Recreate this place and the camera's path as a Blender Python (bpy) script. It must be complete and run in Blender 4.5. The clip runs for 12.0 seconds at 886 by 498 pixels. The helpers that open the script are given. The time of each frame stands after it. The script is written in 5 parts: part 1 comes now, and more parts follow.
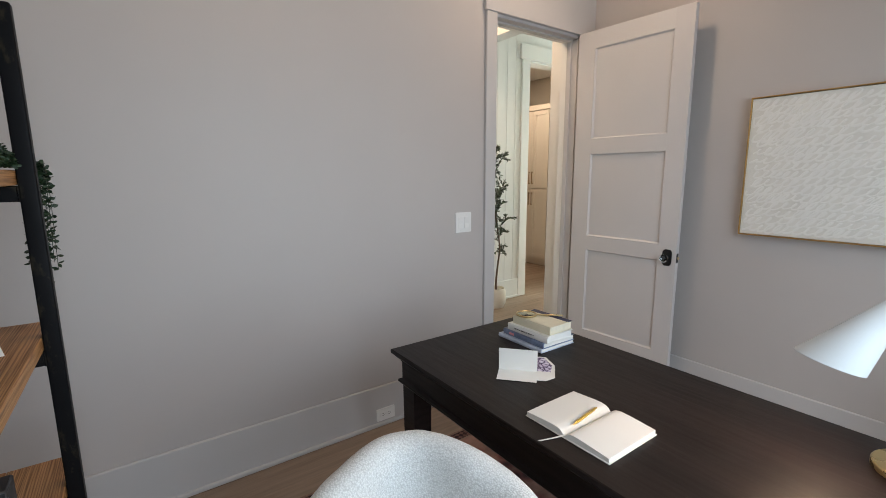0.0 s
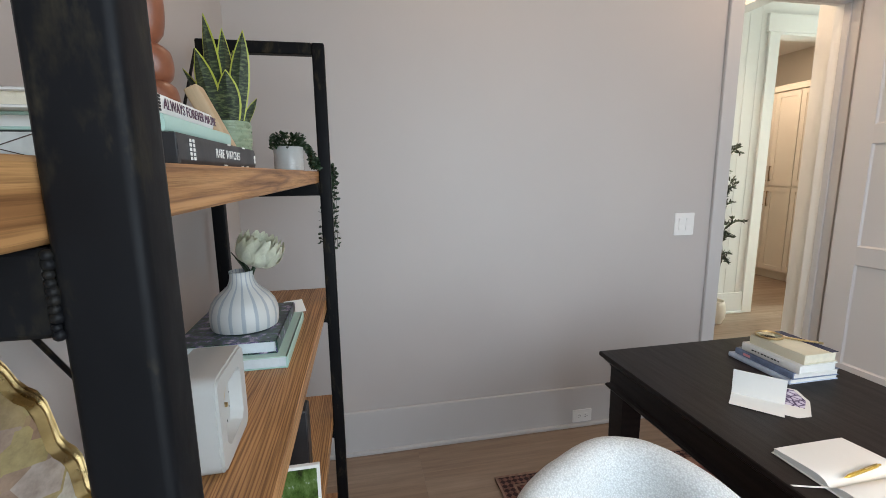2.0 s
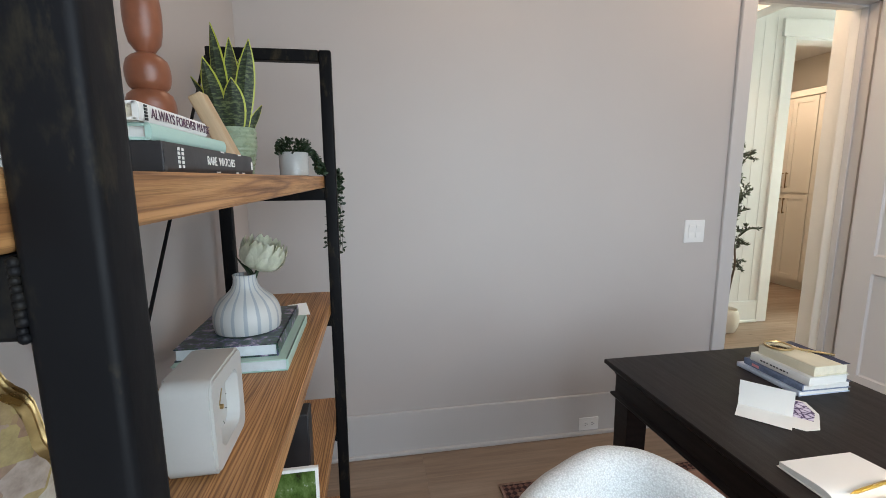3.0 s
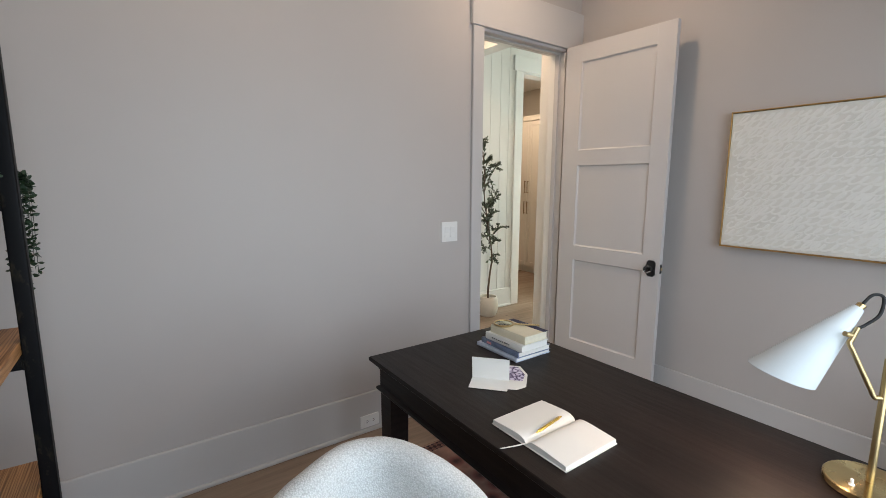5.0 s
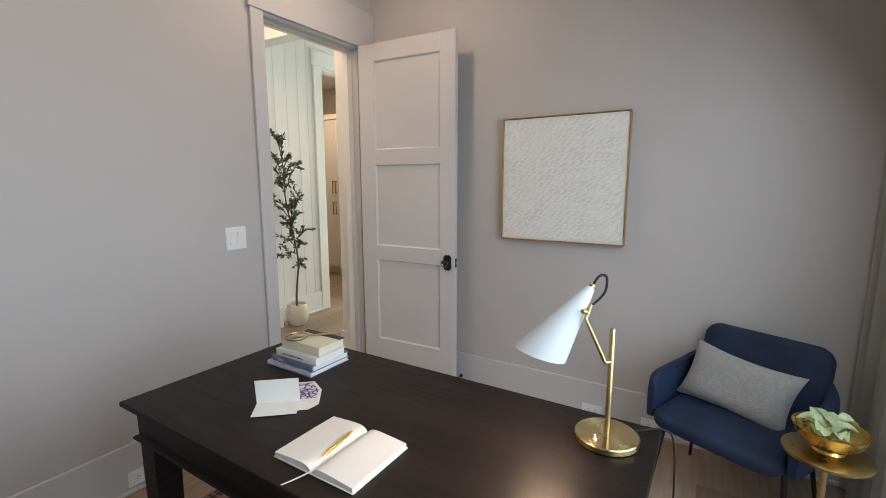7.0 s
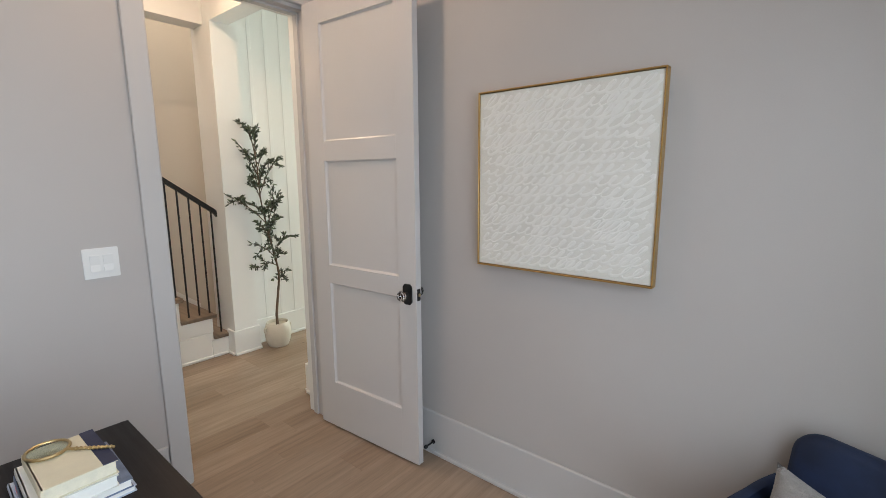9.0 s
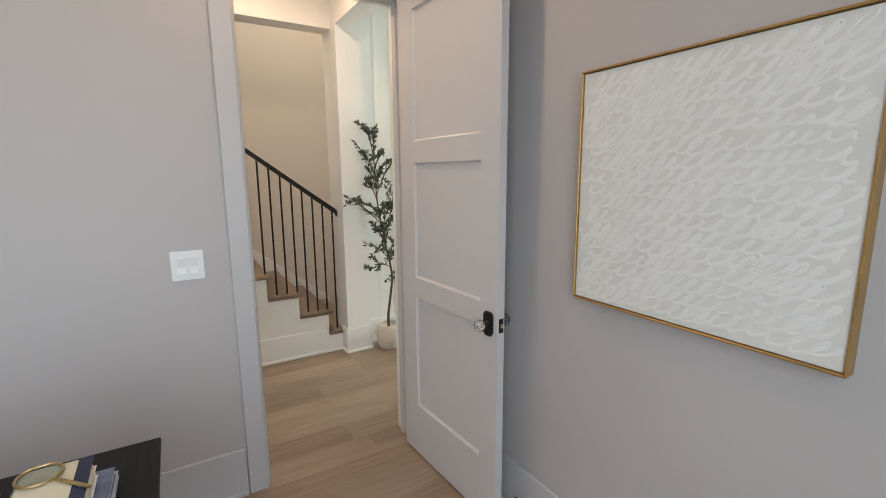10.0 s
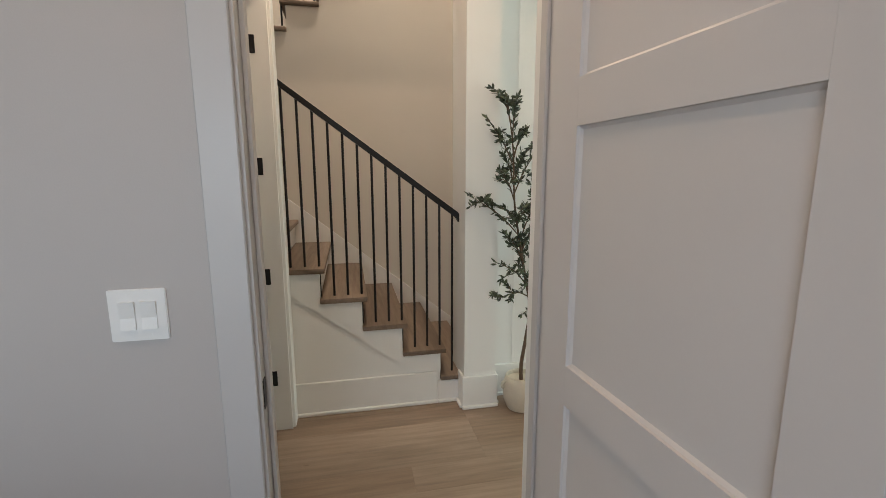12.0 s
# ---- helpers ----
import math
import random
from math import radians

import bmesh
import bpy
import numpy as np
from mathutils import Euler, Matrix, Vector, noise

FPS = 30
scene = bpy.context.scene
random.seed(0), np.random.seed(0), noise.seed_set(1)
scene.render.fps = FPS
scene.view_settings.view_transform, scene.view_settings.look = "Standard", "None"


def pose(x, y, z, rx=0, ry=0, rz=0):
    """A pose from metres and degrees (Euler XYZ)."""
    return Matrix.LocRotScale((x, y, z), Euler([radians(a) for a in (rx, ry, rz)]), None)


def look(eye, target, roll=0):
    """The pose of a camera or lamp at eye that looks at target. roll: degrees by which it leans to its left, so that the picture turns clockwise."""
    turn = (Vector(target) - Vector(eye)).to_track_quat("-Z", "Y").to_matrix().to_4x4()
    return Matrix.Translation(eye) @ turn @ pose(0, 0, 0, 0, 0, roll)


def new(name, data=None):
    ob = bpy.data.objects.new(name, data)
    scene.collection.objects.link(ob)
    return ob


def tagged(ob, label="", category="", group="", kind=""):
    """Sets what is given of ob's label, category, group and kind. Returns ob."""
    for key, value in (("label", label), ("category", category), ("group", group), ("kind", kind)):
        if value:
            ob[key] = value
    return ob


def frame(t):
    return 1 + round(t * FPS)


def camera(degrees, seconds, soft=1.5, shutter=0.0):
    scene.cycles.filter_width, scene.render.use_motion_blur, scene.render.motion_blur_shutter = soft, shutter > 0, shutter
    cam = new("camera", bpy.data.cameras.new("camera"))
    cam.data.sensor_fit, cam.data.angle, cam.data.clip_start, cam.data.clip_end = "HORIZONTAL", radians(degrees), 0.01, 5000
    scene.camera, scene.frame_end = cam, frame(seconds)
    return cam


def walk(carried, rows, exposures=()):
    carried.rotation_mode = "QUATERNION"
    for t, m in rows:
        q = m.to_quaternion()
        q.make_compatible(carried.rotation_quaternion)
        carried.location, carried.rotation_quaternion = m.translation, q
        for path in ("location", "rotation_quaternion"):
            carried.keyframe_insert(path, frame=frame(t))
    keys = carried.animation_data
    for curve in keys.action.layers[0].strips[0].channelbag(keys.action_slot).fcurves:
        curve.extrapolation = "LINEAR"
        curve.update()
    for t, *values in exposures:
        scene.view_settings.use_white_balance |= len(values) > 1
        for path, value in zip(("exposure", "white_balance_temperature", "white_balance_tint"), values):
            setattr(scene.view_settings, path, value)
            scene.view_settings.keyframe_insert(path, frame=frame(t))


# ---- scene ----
cam = camera(89.9, 12.0, 0.55)
PATH = [
    (0, (0.052, 0.106, 1.456), (1.2, 1.711, 1.126), -0.3),
    (0.5, (-0.005, 0.124, 1.464), (0.89, 1.88, 1.122), -0.4),
    (1, (-0.043, 0.126, 1.466), (0.612, 1.984, 1.121), -0.5),
    (1.5, (-0.065, 0.121, 1.464), (0.418, 2.03, 1.114), -0.6),
    (2, (-0.062, 0.113, 1.464), (0.328, 2.045, 1.125), -0.7),
    (2.5, (-0.05, 0.106, 1.467), (0.274, 2.053, 1.142), -0.5),
    (2.7, (-0.045, 0.106, 1.467), (0.27, 2.055, 1.146), -0.4),
    (4.3, (0.056, 0.056, 1.475), (0.88, 1.852, 1.166), 0.1),
    (4.5, (0.072, 0.046, 1.474), (1.0, 1.791, 1.167), 0.2),
    (5, (0.112, 0.021, 1.473), (1.257, 1.634, 1.175), 0.2),
    (5.5, (0.129, 0.002, 1.472), (1.47, 1.456, 1.174), 0.2),
    (6, (0.15, -0.014, 1.475), (1.648, 1.278, 1.179), 0.2),
    (6.5, (0.183, 0.0, 1.471), (1.798, 1.141, 1.173), 0.1),
    (7, (0.269, 0.004, 1.47), (1.955, 1.037, 1.174), 0.0),
    (7.5, (0.476, 0.013, 1.471), (2.199, 0.986, 1.175), -0.0),
    (7.7, (0.571, 0.01, 1.483), (2.299, 0.973, 1.185), -0.1),
    (9.3, (1.445, 0.036, 1.519), (2.839, 1.431, 1.192), -0.4),
    (9.5, (1.553, 0.035, 1.531), (2.838, 1.532, 1.202), -0.4),
    (10, (1.749, 0.122, 1.542), (2.77, 1.809, 1.208), -0.4),
    (10.5, (1.931, 0.318, 1.534), (2.725, 2.123, 1.196), -0.3),
    (11, (2.075, 0.56, 1.505), (2.688, 2.433, 1.168), -0.3),
    (11.5, (2.213, 0.844, 1.514), (2.686, 2.757, 1.172), -0.1),
    (12, (2.273, 1.16, 1.491), (2.682, 3.088, 1.152), -0.1),
]
walk(cam, [(t, look(eye, target, roll)) for t, eye, target, roll in PATH],
     exposures=((0, -0.15), (1.0, -0.10), (2.0, 0.12), (2.7, 0.14), (4.5, -0.03), (5, -0.11), (7.7, -0.10), (9.5, 0.04), (10.2, -0.08), (11, -0.28), (12, -0.34)))

# ---- light ----
world = bpy.data.worlds.new("sky")
scene.world = world
world.use_nodes = True
wn = world.node_tree
sky = wn.nodes.new("ShaderNodeTexSky")
sky.sky_type, sky.sun_disc = "NISHITA", False
sky.sun_elevation, sky.sun_rotation = radians(48), radians(20)
wn.links.new(sky.outputs[0], wn.nodes["Background"].inputs[0])
wn.nodes["Background"].inputs[1].default_value = 0.12


def lamp(name, m, kind, power, colour, size=0.1, size_y=None, spot=None):
    data = bpy.data.lights.new(name, kind)
    data.energy, data.color = power, colour
    if kind == "AREA":
        data.shape = "RECTANGLE" if size_y else "DISK"
        data.size = size
        if size_y:
            data.size_y = size_y
    else:
        data.shadow_soft_size = size
    if spot:
        data.spot_size, data.spot_blend = radians(spot), 0.9
    ob = new(name, data)
    ob.matrix_world = m
    return ob


sun = bpy.data.lights.new("sun", "SUN")
sun.energy, sun.angle, sun.color = 2.5, radians(0.6), (1.0, 0.95, 0.88)
new("sun", sun).matrix_world = look((0, 0, 0), (-0.23, -0.63, -0.74))

WARM = (1.0, 0.72, 0.5)
COOL = (0.77, 0.89, 1.0)
# daylight in the south window; the corridor's comes from an added lamp
lamp("window_daylight", look((1.13, -0.93, 1.3), (1.13, 1.2, -0.10)), "AREA", 80, COOL, 2.35, 2.2)
lamp("corridor_fill", look((6.9, 3.25, 1.5), (3.4, 3.5, 1.3)), "AREA", 74, (0.86, 1.0, 0.95), 1.0, 2.2)
# unseen recessed ceiling lamps; the second is added fill for the northwest wall
for x, y, watts in ((2.12, 1.72, 9.0), (0.50, 1.55, 5.0)):
    lamp("downlight_and_fill", look((x, y, 3.035), (x, y, 0)), "AREA", watts, (1.0, 0.72, 0.50), 0.1)
lamp("hall_lamp", look((2.4, 3.1, 3.03), (2.4, 3.1, 0)), "AREA", 13, WARM, 0.14)
# added lamps, no source in view, to brighten the stairwell and pantry
lamp("stair_fill", look((2.5, 4.45, 5.1), (2.5, 4.4, 0)), "AREA", 76, (1.0, 0.85, 0.71), 0.3)
lamp("pantry_fill", look((4.7, 4.9, 3.02), (4.7, 4.9, 0)), "AREA", 19, (1.0, 0.76, 0.55), 0.2)
lamp("desk_lamp_bulb", pose(1.453, 0.356, 1.043), "POINT", 9.0, (1.0, 0.66, 0.44), 0.02)


# ---- mesh helpers ----
def put(name, bm, material, parent=None, label="", smooth=False):
    me = bpy.data.meshes.new(name)
    bmesh.ops.recalc_face_normals(bm, faces=bm.faces)
    bm.to_mesh(me)
    bm.free()
    if smooth:
        for p in me.polygons:
            p.use_smooth = True
        me.set_sharp_from_angle(angle=radians(40))
    me.materials.append(material)
    ob = new(name, me)
    if parent:
        ob.parent = parent
    if label:
        ob["label"] = label
    return ob


def part(name, bm, material, parent, label="", smooth=True):
    return put(name, bm, material, parent, label, smooth)


def thing(name, m, label, category, group=""):
    ob = new(name)
    ob.empty_display_size = 0.05
    ob.matrix_world = m
    return tagged(ob, label, category, group)


def structure(name, bm, material, label="", smooth=False):
    return tagged(put(name, bm, material, None, label, smooth), kind="structure")


def box(bm, x0, x1, y0, y1, z0, z1, bevel=0.0, m=None, seg=1):
    vs = [bm.verts.new((x, y, z)) for x in (x0, x1) for y in (y0, y1) for z in (z0, z1)]
    fs = [bm.faces.new([vs[i] for i in f]) for f in ((0, 1, 3, 2), (4, 6, 7, 5), (0, 4, 5, 1), (2, 3, 7, 6), (0, 2, 6, 4), (1, 5, 7, 3))]
    geo = vs
    if bevel:
        edges = {e for f in fs for e in f.edges}
        r = bmesh.ops.bevel(bm, geom=list(edges), offset=bevel, segments=seg, profile=0.6, affect="EDGES")
        geo = list({v for f in r["faces"] for v in f.verts} | {v for v in vs if v.is_valid})
    if m is not None:
        bmesh.ops.transform(bm, matrix=m, verts=geo)
    return geo


def cube(*a, **k):
    bm = bmesh.new()
    box(bm, *a, **k)
    return bm


def ring(bm, centre, u, v, ru, rv, n, phase=0.0):
    return [bm.verts.new(centre + u * (ru * math.cos(phase + 2 * math.pi * i / n)) + v * (rv * math.sin(phase + 2 * math.pi * i / n))) for i in range(n)]


def skin(bm, rings, closed=True, cap0=True, cap1=True):
    n = len(rings[0])
    for a, b in zip(rings, rings[1:]):
        for i in range(n if closed else n - 1):
            j = (i + 1) % n
            bm.faces.new((a[i], a[j], b[j], b[i]))
    if cap0:
        bm.faces.new(rings[0][::-1])
    if cap1:
        bm.faces.new(rings[-1])


def tube(bm, pts, r, n=10, r1=None, caps=True):
    pts = [Vector(p) for p in pts]
    rings, side = [], None
    for i, p in enumerate(pts):
        d = (pts[min(i + 1, len(pts) - 1)] - pts[max(i - 1, 0)]).normalized()
        if side is None:
            side = d.orthogonal().normalized()
        side = (side - d * side.dot(d)).normalized()
        rr = r if r1 is None else r + (r1 - r) * i / (len(pts) - 1)
        rings.append(ring(bm, p, side, d.cross(side), rr, rr, n))
    skin(bm, rings, True, caps, caps)
    return bm


def lathe(bm, profile, n=32, m=None, cap0=True, cap1=True):
    X, Y = Vector((1, 0, 0)), Vector((0, 1, 0))
    rings = [ring(bm, Vector((0, 0, z)), X, Y, r, r, n) for r, z in profile]
    skin(bm, rings, True, cap0, cap1)
    if m is not None:
        bmesh.ops.transform(bm, matrix=m, verts=[v for q in rings for v in q])
    return bm


def spline(pts, per=6):
    pts = [Vector(p) for p in pts]
    out = []
    for i in range(len(pts) - 1):
        a, b, c, d = pts[max(i - 1, 0)], pts[i], pts[i + 1], pts[min(i + 2, len(pts) - 1)]
        for k in range(per):
            t = k / per
            out.append(0.5 * (2 * b + (c - a) * t + (2 * a - 5 * b + 4 * c - d) * t * t + (3 * b - a - 3 * c + d) * t ** 3))
    return out + [pts[-1]]


def prism(bm, outline, d0, d1, axis="y", m=None):
    """An outline in the plane across the axis, drawn out from d0 to d1."""
    def at(a, b, d):
        return {"y": (a, d, b), "x": (d, a, b), "z": (a, b, d)}[axis]
    lo = [bm.verts.new(at(a, b, d0)) for a, b in outline]
    hi = [bm.verts.new(at(a, b, d1)) for a, b in outline]
    skin(bm, [lo, hi])
    if m is not None:
        bmesh.ops.transform(bm, matrix=m, verts=lo + hi)
    return bm


def rounded(w, h, r, n=6, cx=0.0, cy=0.0):
    pts = []
    for sx, sy, a0 in ((1, 1, 0), (-1, 1, 90), (-1, -1, 180), (1, -1, 270)):
        for i in range(n + 1):
            a = radians(a0 + 90 * i / n)
            pts.append((cx + sx * (w / 2 - r) + r * math.cos(a), cy + sy * (h / 2 - r) + r * math.sin(a)))
    return pts


# ---- materials ----
def nodes_of(name):
    m = bpy.data.materials.new(name)
    m.use_nodes = True
    t = m.node_tree
    return m, t, t.nodes["Principled BSDF"]


def node(t, kind, **values):
    n = t.nodes.new(kind)
    for k, v in values.items():
        n.inputs[k].default_value = v
    return n


def coords(t, scale=(1, 1, 1), shuffle=False):
    c = t.nodes.new("ShaderNodeTexCoord")
    mp = node(t, "ShaderNodeMapping", Scale=scale)
    t.links.new(c.outputs["Object"], mp.inputs["Vector"])
    if shuffle:
        info = t.nodes.new("ShaderNodeObjectInfo")
        mul = t.nodes.new("ShaderNodeMath")
        mul.operation = "MULTIPLY"
        mul.inputs[1].default_value = 37.0
        t.links.new(info.outputs["Random"], mul.inputs[0])
        t.links.new(mul.outputs[0], mp.inputs["Location"])
    return mp.outputs["Vector"]


def ramp(t, fac, stops):
    r = t.nodes.new("ShaderNodeValToRGB")
    e = r.color_ramp.elements
    while len(e) < len(stops):
        e.new(0.5)
    for el, (p, c) in zip(e, stops):
        el.position, el.color = p, (*c, 1)
    t.links.new(fac, r.inputs["Fac"])
    return r.outputs["Color"]


def noise_tex(t, vec, scale, detail=4.0, rough=0.55):
    n = node(t, "ShaderNodeTexNoise", Scale=scale, Detail=detail, Roughness=rough)
    t.links.new(vec, n.inputs["Vector"])
    return n.outputs["Fac"]


def bump(t, bsdf, height, strength, distance=0.002):
    b = node(t, "ShaderNodeBump", Strength=strength, Distance=distance)
    t.links.new(height, b.inputs["Height"])
    t.links.new(b.outputs["Normal"], bsdf.inputs["Normal"])


def tone(c, k):
    return tuple(min(1.0, v * k) for v in c)


def mixed(t, fac, a, b, kind="MIX"):
    n = t.nodes.new("ShaderNodeMix")
    n.data_type, n.blend_type = "RGBA", kind
    if isinstance(fac, float):
        n.inputs[0].default_value = fac
    else:
        t.links.new(fac, n.inputs[0])
    t.links.new(a, n.inputs[6])
    t.links.new(b, n.inputs[7])
    return n.outputs[2]


def surface(name, colour, rough=0.5, metal=0.0, vary=0.06, scale=3.0, grain=160.0, relief=0.05, spread=0.08, fine=0.002, sheen=0.0):
    """Paint, plaster, paper, cloth and metal: blotches at one scale, grain at another."""
    m, t, b = nodes_of(name)
    v = coords(t)
    big = noise_tex(t, v, scale, 3)
    small = noise_tex(t, v, grain, 3)
    c1 = ramp(t, big, ((0.3, tone(colour, 1 - vary)), (0.7, tone(colour, 1 + vary))))
    c2 = ramp(t, small, ((0.3, (1 - vary * 0.6,) * 3), (0.7, (1.0,) * 3)))
    t.links.new(mixed(t, 1.0, c1, c2, "MULTIPLY"), b.inputs["Base Color"])
    rr = ramp(t, big, ((0.3, (max(0, rough - spread),) * 3), (0.7, (min(1, rough + spread),) * 3)))
    t.links.new(rr, b.inputs["Roughness"])
    b.inputs["Metallic"].default_value = metal
    if sheen:
        b.inputs["Sheen Weight"].default_value = sheen
    bump(t, b, small, relief, fine)
    return m


def timber(name, dark, light, along="y", rough=0.5, size=1.0, relief=0.25, rings=5.0, vary=0.0, bands=None, swirl=9.0, cloud=0.18):
    """Wood whose grain runs along one axis."""
    m, t, b = nodes_of(name)
    k = [14.0 * size, 14.0 * size, 14.0 * size]
    k["xyz".index(along)] = 0.9 * size
    v = coords(t, k, True)
    warp = noise_tex(t, v, 0.35, 3)
    w = t.nodes.new("ShaderNodeTexWave")
    w.wave_type, w.bands_direction = "BANDS", bands or ("Z" if along != "z" else "X")
    for key, val in (("Scale", 0.12 * rings), ("Distortion", swirl), ("Detail", 3.0), ("Detail Scale", 0.6)):
        w.inputs[key].default_value = val
    t.links.new(v, w.inputs["Vector"])
    fine = noise_tex(t, v, 5.0, 5, 0.7)
    c1 = ramp(t, w.outputs["Fac"], ((0.0, dark), (0.55, tone(light, 0.92)), (1.0, light)))
    c2 = ramp(t, fine, ((0.3, (0.72,) * 3), (0.65, (1.0,) * 3)))
    c3 = ramp(t, warp, ((0.3, (1 - cloud,) * 3), (0.7, (1 + cloud * 0.45,) * 3)))
    col = mixed(t, 1.0, mixed(t, 1.0, c1, c2, "MULTIPLY"), c3, "MULTIPLY")
    if vary:
        info = t.nodes.new("ShaderNodeObjectInfo")
        c4 = ramp(t, info.outputs["Random"], ((0.0, (1 - vary,) * 3), (1.0, (1 + vary * 0.4,) * 3)))
        col = mixed(t, 1.0, col, c4, "MULTIPLY")
    t.links.new(col, b.inputs["Base Color"])
    t.links.new(ramp(t, fine, ((0.3, (min(1, rough + 0.12),) * 3), (0.7, (rough,) * 3))), b.inputs["Roughness"])
    bump(t, b, fine, relief, 0.001)
    return m


def glass_mat(name, tint=(1, 1, 1), rough=0.0):
    m, t, b = nodes_of(name)
    b.inputs["Base Color"].default_value = (*tint, 1)
    b.inputs["Roughness"].default_value = rough
    b.inputs["Transmission Weight"].default_value = 1.0
    b.inputs["IOR"].default_value = 1.48
    return m


def glow(name, colour, power):
    m, t, b = nodes_of(name)
    b.inputs["Base Color"].default_value = (*colour, 1)
    b.inputs["Emission Color"].default_value = (*colour, 1)
    b.inputs["Emission Strength"].default_value = power
    return m


GREY = (0.51, 0.473, 0.452)
WALL = surface("grey_wall_paint", GREY, 0.55, vary=0.03, scale=1.2, grain=260, relief=0.1)
TRIM = surface("grey_trim_paint", (0.55, 0.53, 0.52), 0.38, vary=0.015, scale=2, grain=200, relief=0.03)
DOORPAINT = surface("door_paint", (0.62, 0.59, 0.575), 0.36, vary=0.015, scale=2, grain=180, relief=0.03)
WHITE = surface("white_hall_paint", (0.82, 0.81, 0.78), 0.45, vary=0.015, scale=2, grain=200, relief=0.03)
BEIGE = surface("beige_stairwell_paint", (0.66, 0.615, 0.545), 0.6, vary=0.02, scale=1.2, grain=240, relief=0.08)
CEIL = surface("ceiling_paint", (0.8, 0.79, 0.77), 0.8, vary=0.015, relief=0.1)
OAK = timber("oak_floor", (0.335, 0.238, 0.168), (0.405, 0.300, 0.220), "x", 0.44, 0.5, 0.05, 2.0, 0.02, cloud=0.05)
t, b = OAK.node_tree, OAK.node_tree.nodes["Principled BSDF"]
old = b.inputs["Base Color"].links[0].from_socket
v = coords(t, (1.0, 2.2, 1.0), True)
knot = node(t, "ShaderNodeTexVoronoi", Scale=2.6)
t.links.new(v, knot.inputs["Vector"])
dots = ramp(t, knot.outputs["Distance"], ((0.0, (0.42, 0.36, 0.32)), (0.035, (0.66, 0.60, 0.55)), (0.075, (1.0, 1.0, 1.0))))
broad = ramp(t, noise_tex(t, v, 1.7, 4), ((0.3, (0.86, 0.84, 0.82)), (0.7, (1.0, 1.0, 1.0))))
t.links.new(mixed(t, 1.0, mixed(t, 1.0, old, dots, "MULTIPLY"), broad, "MULTIPLY"), b.inputs["Base Color"])
TREAD = timber("oak_tread", (0.18, 0.125, 0.085), (0.29, 0.21, 0.15), "y", 0.45, 0.6, 0.12, 3.0, 0.1)
PINE, t, b = nodes_of("pine_shelf")
v = coords(t, (1, 1, 1))
mp = node(t, "ShaderNodeMapping", Scale=(9.0, 0.42, 9.0))
t.links.new(v, mp.inputs["Vector"])
wav = t.nodes.new("ShaderNodeTexWave")
wav.wave_type, wav.bands_direction = "BANDS", "X"
for key, val in (("Scale", 5.6), ("Distortion", 20.0), ("Detail", 2.5), ("Detail Scale", 0.45), ("Detail Roughness", 0.55)):
    wav.inputs[key].default_value = val
t.links.new(mp.outputs[0], wav.inputs["Vector"])
mp2 = node(t, "ShaderNodeMapping", Scale=(170.0, 3.0, 170.0))
t.links.new(v, mp2.inputs["Vector"])
fibre = noise_tex(t, mp2.outputs[0], 1.0, 5, 0.75)
mp3 = node(t, "ShaderNodeMapping", Scale=(14.0, 1.6, 14.0))
t.links.new(v, mp3.inputs["Vector"])
c1 = ramp(t, wav.outputs["Fac"], ((0.0, (0.27, 0.122, 0.045)), (0.18, (0.40, 0.195, 0.072)), (0.6, (0.49, 0.252, 0.096)), (1.0, (0.53, 0.282, 0.112))))
c2 = ramp(t, fibre, ((0.36, (0.50, 0.46, 0.42)), (0.55, (1.0, 1.0, 1.0))))
c3 = ramp(t, noise_tex(t, mp3.outputs[0], 1.0, 4), ((0.3, (0.82, 0.80, 0.78)), (0.7, (1.08, 1.06, 1.05))))
t.links.new(mixed(t, 1.0, mixed(t, 1.0, c1, c2, "MULTIPLY"), c3, "MULTIPLY"), b.inputs["Base Color"])
t.links.new(ramp(t, fibre, ((0.3, (0.55,) * 3), (0.7, (0.40,) * 3))), b.inputs["Roughness"])
bump(t, b, fibre, 0.3, 0.001)
BLACKWOOD = timber("black_stained_wood", (0.0075, 0.0046, 0.0043), (0.0130, 0.0080, 0.0072), "y", 0.37, 1.0, 0.55, 5.0)
BLACKWOOD.node_tree.nodes["Principled BSDF"].inputs["Specular IOR Level"].default_value = 0.22
STEEL, t, b = nodes_of("black_steel")
v = coords(t, (1, 1, 0.45))
rub = ramp(t, noise_tex(t, v, 16, 6, 0.7), ((0.55, (0.0, 0.0, 0.0)), (0.78, (1.0, 1.0, 1.0))))
coat = ramp(t, noise_tex(t, v, 5, 4), ((0.35, (0.0040, 0.0042, 0.0050)), (0.65, (0.0075, 0.0075, 0.0085))))
bare = ramp(t, noise_tex(t, v, 60, 4), ((0.35, (0.026, 0.022, 0.014)), (0.65, (0.080, 0.064, 0.036))))
t.links.new(mixed(t, rub, coat, bare), b.inputs["Base Color"])
t.links.new(ramp(t, noise_tex(t, v, 40, 4), ((0.3, (0.38,) * 3), (0.7, (0.58,) * 3))), b.inputs["Roughness"])
b.inputs["Specular IOR Level"].default_value = 0.10
bump(t, b, noise_tex(t, v, 70, 4), 0.2, 0.001)
IRON = surface("black_iron_rail", (0.012, 0.012, 0.013), 0.45, 0.3, vary=0.2)
BRASS = surface("brushed_brass", (0.52, 0.395, 0.205), 0.34, 1.0, vary=0.04, scale=14, grain=400, relief=0.0)
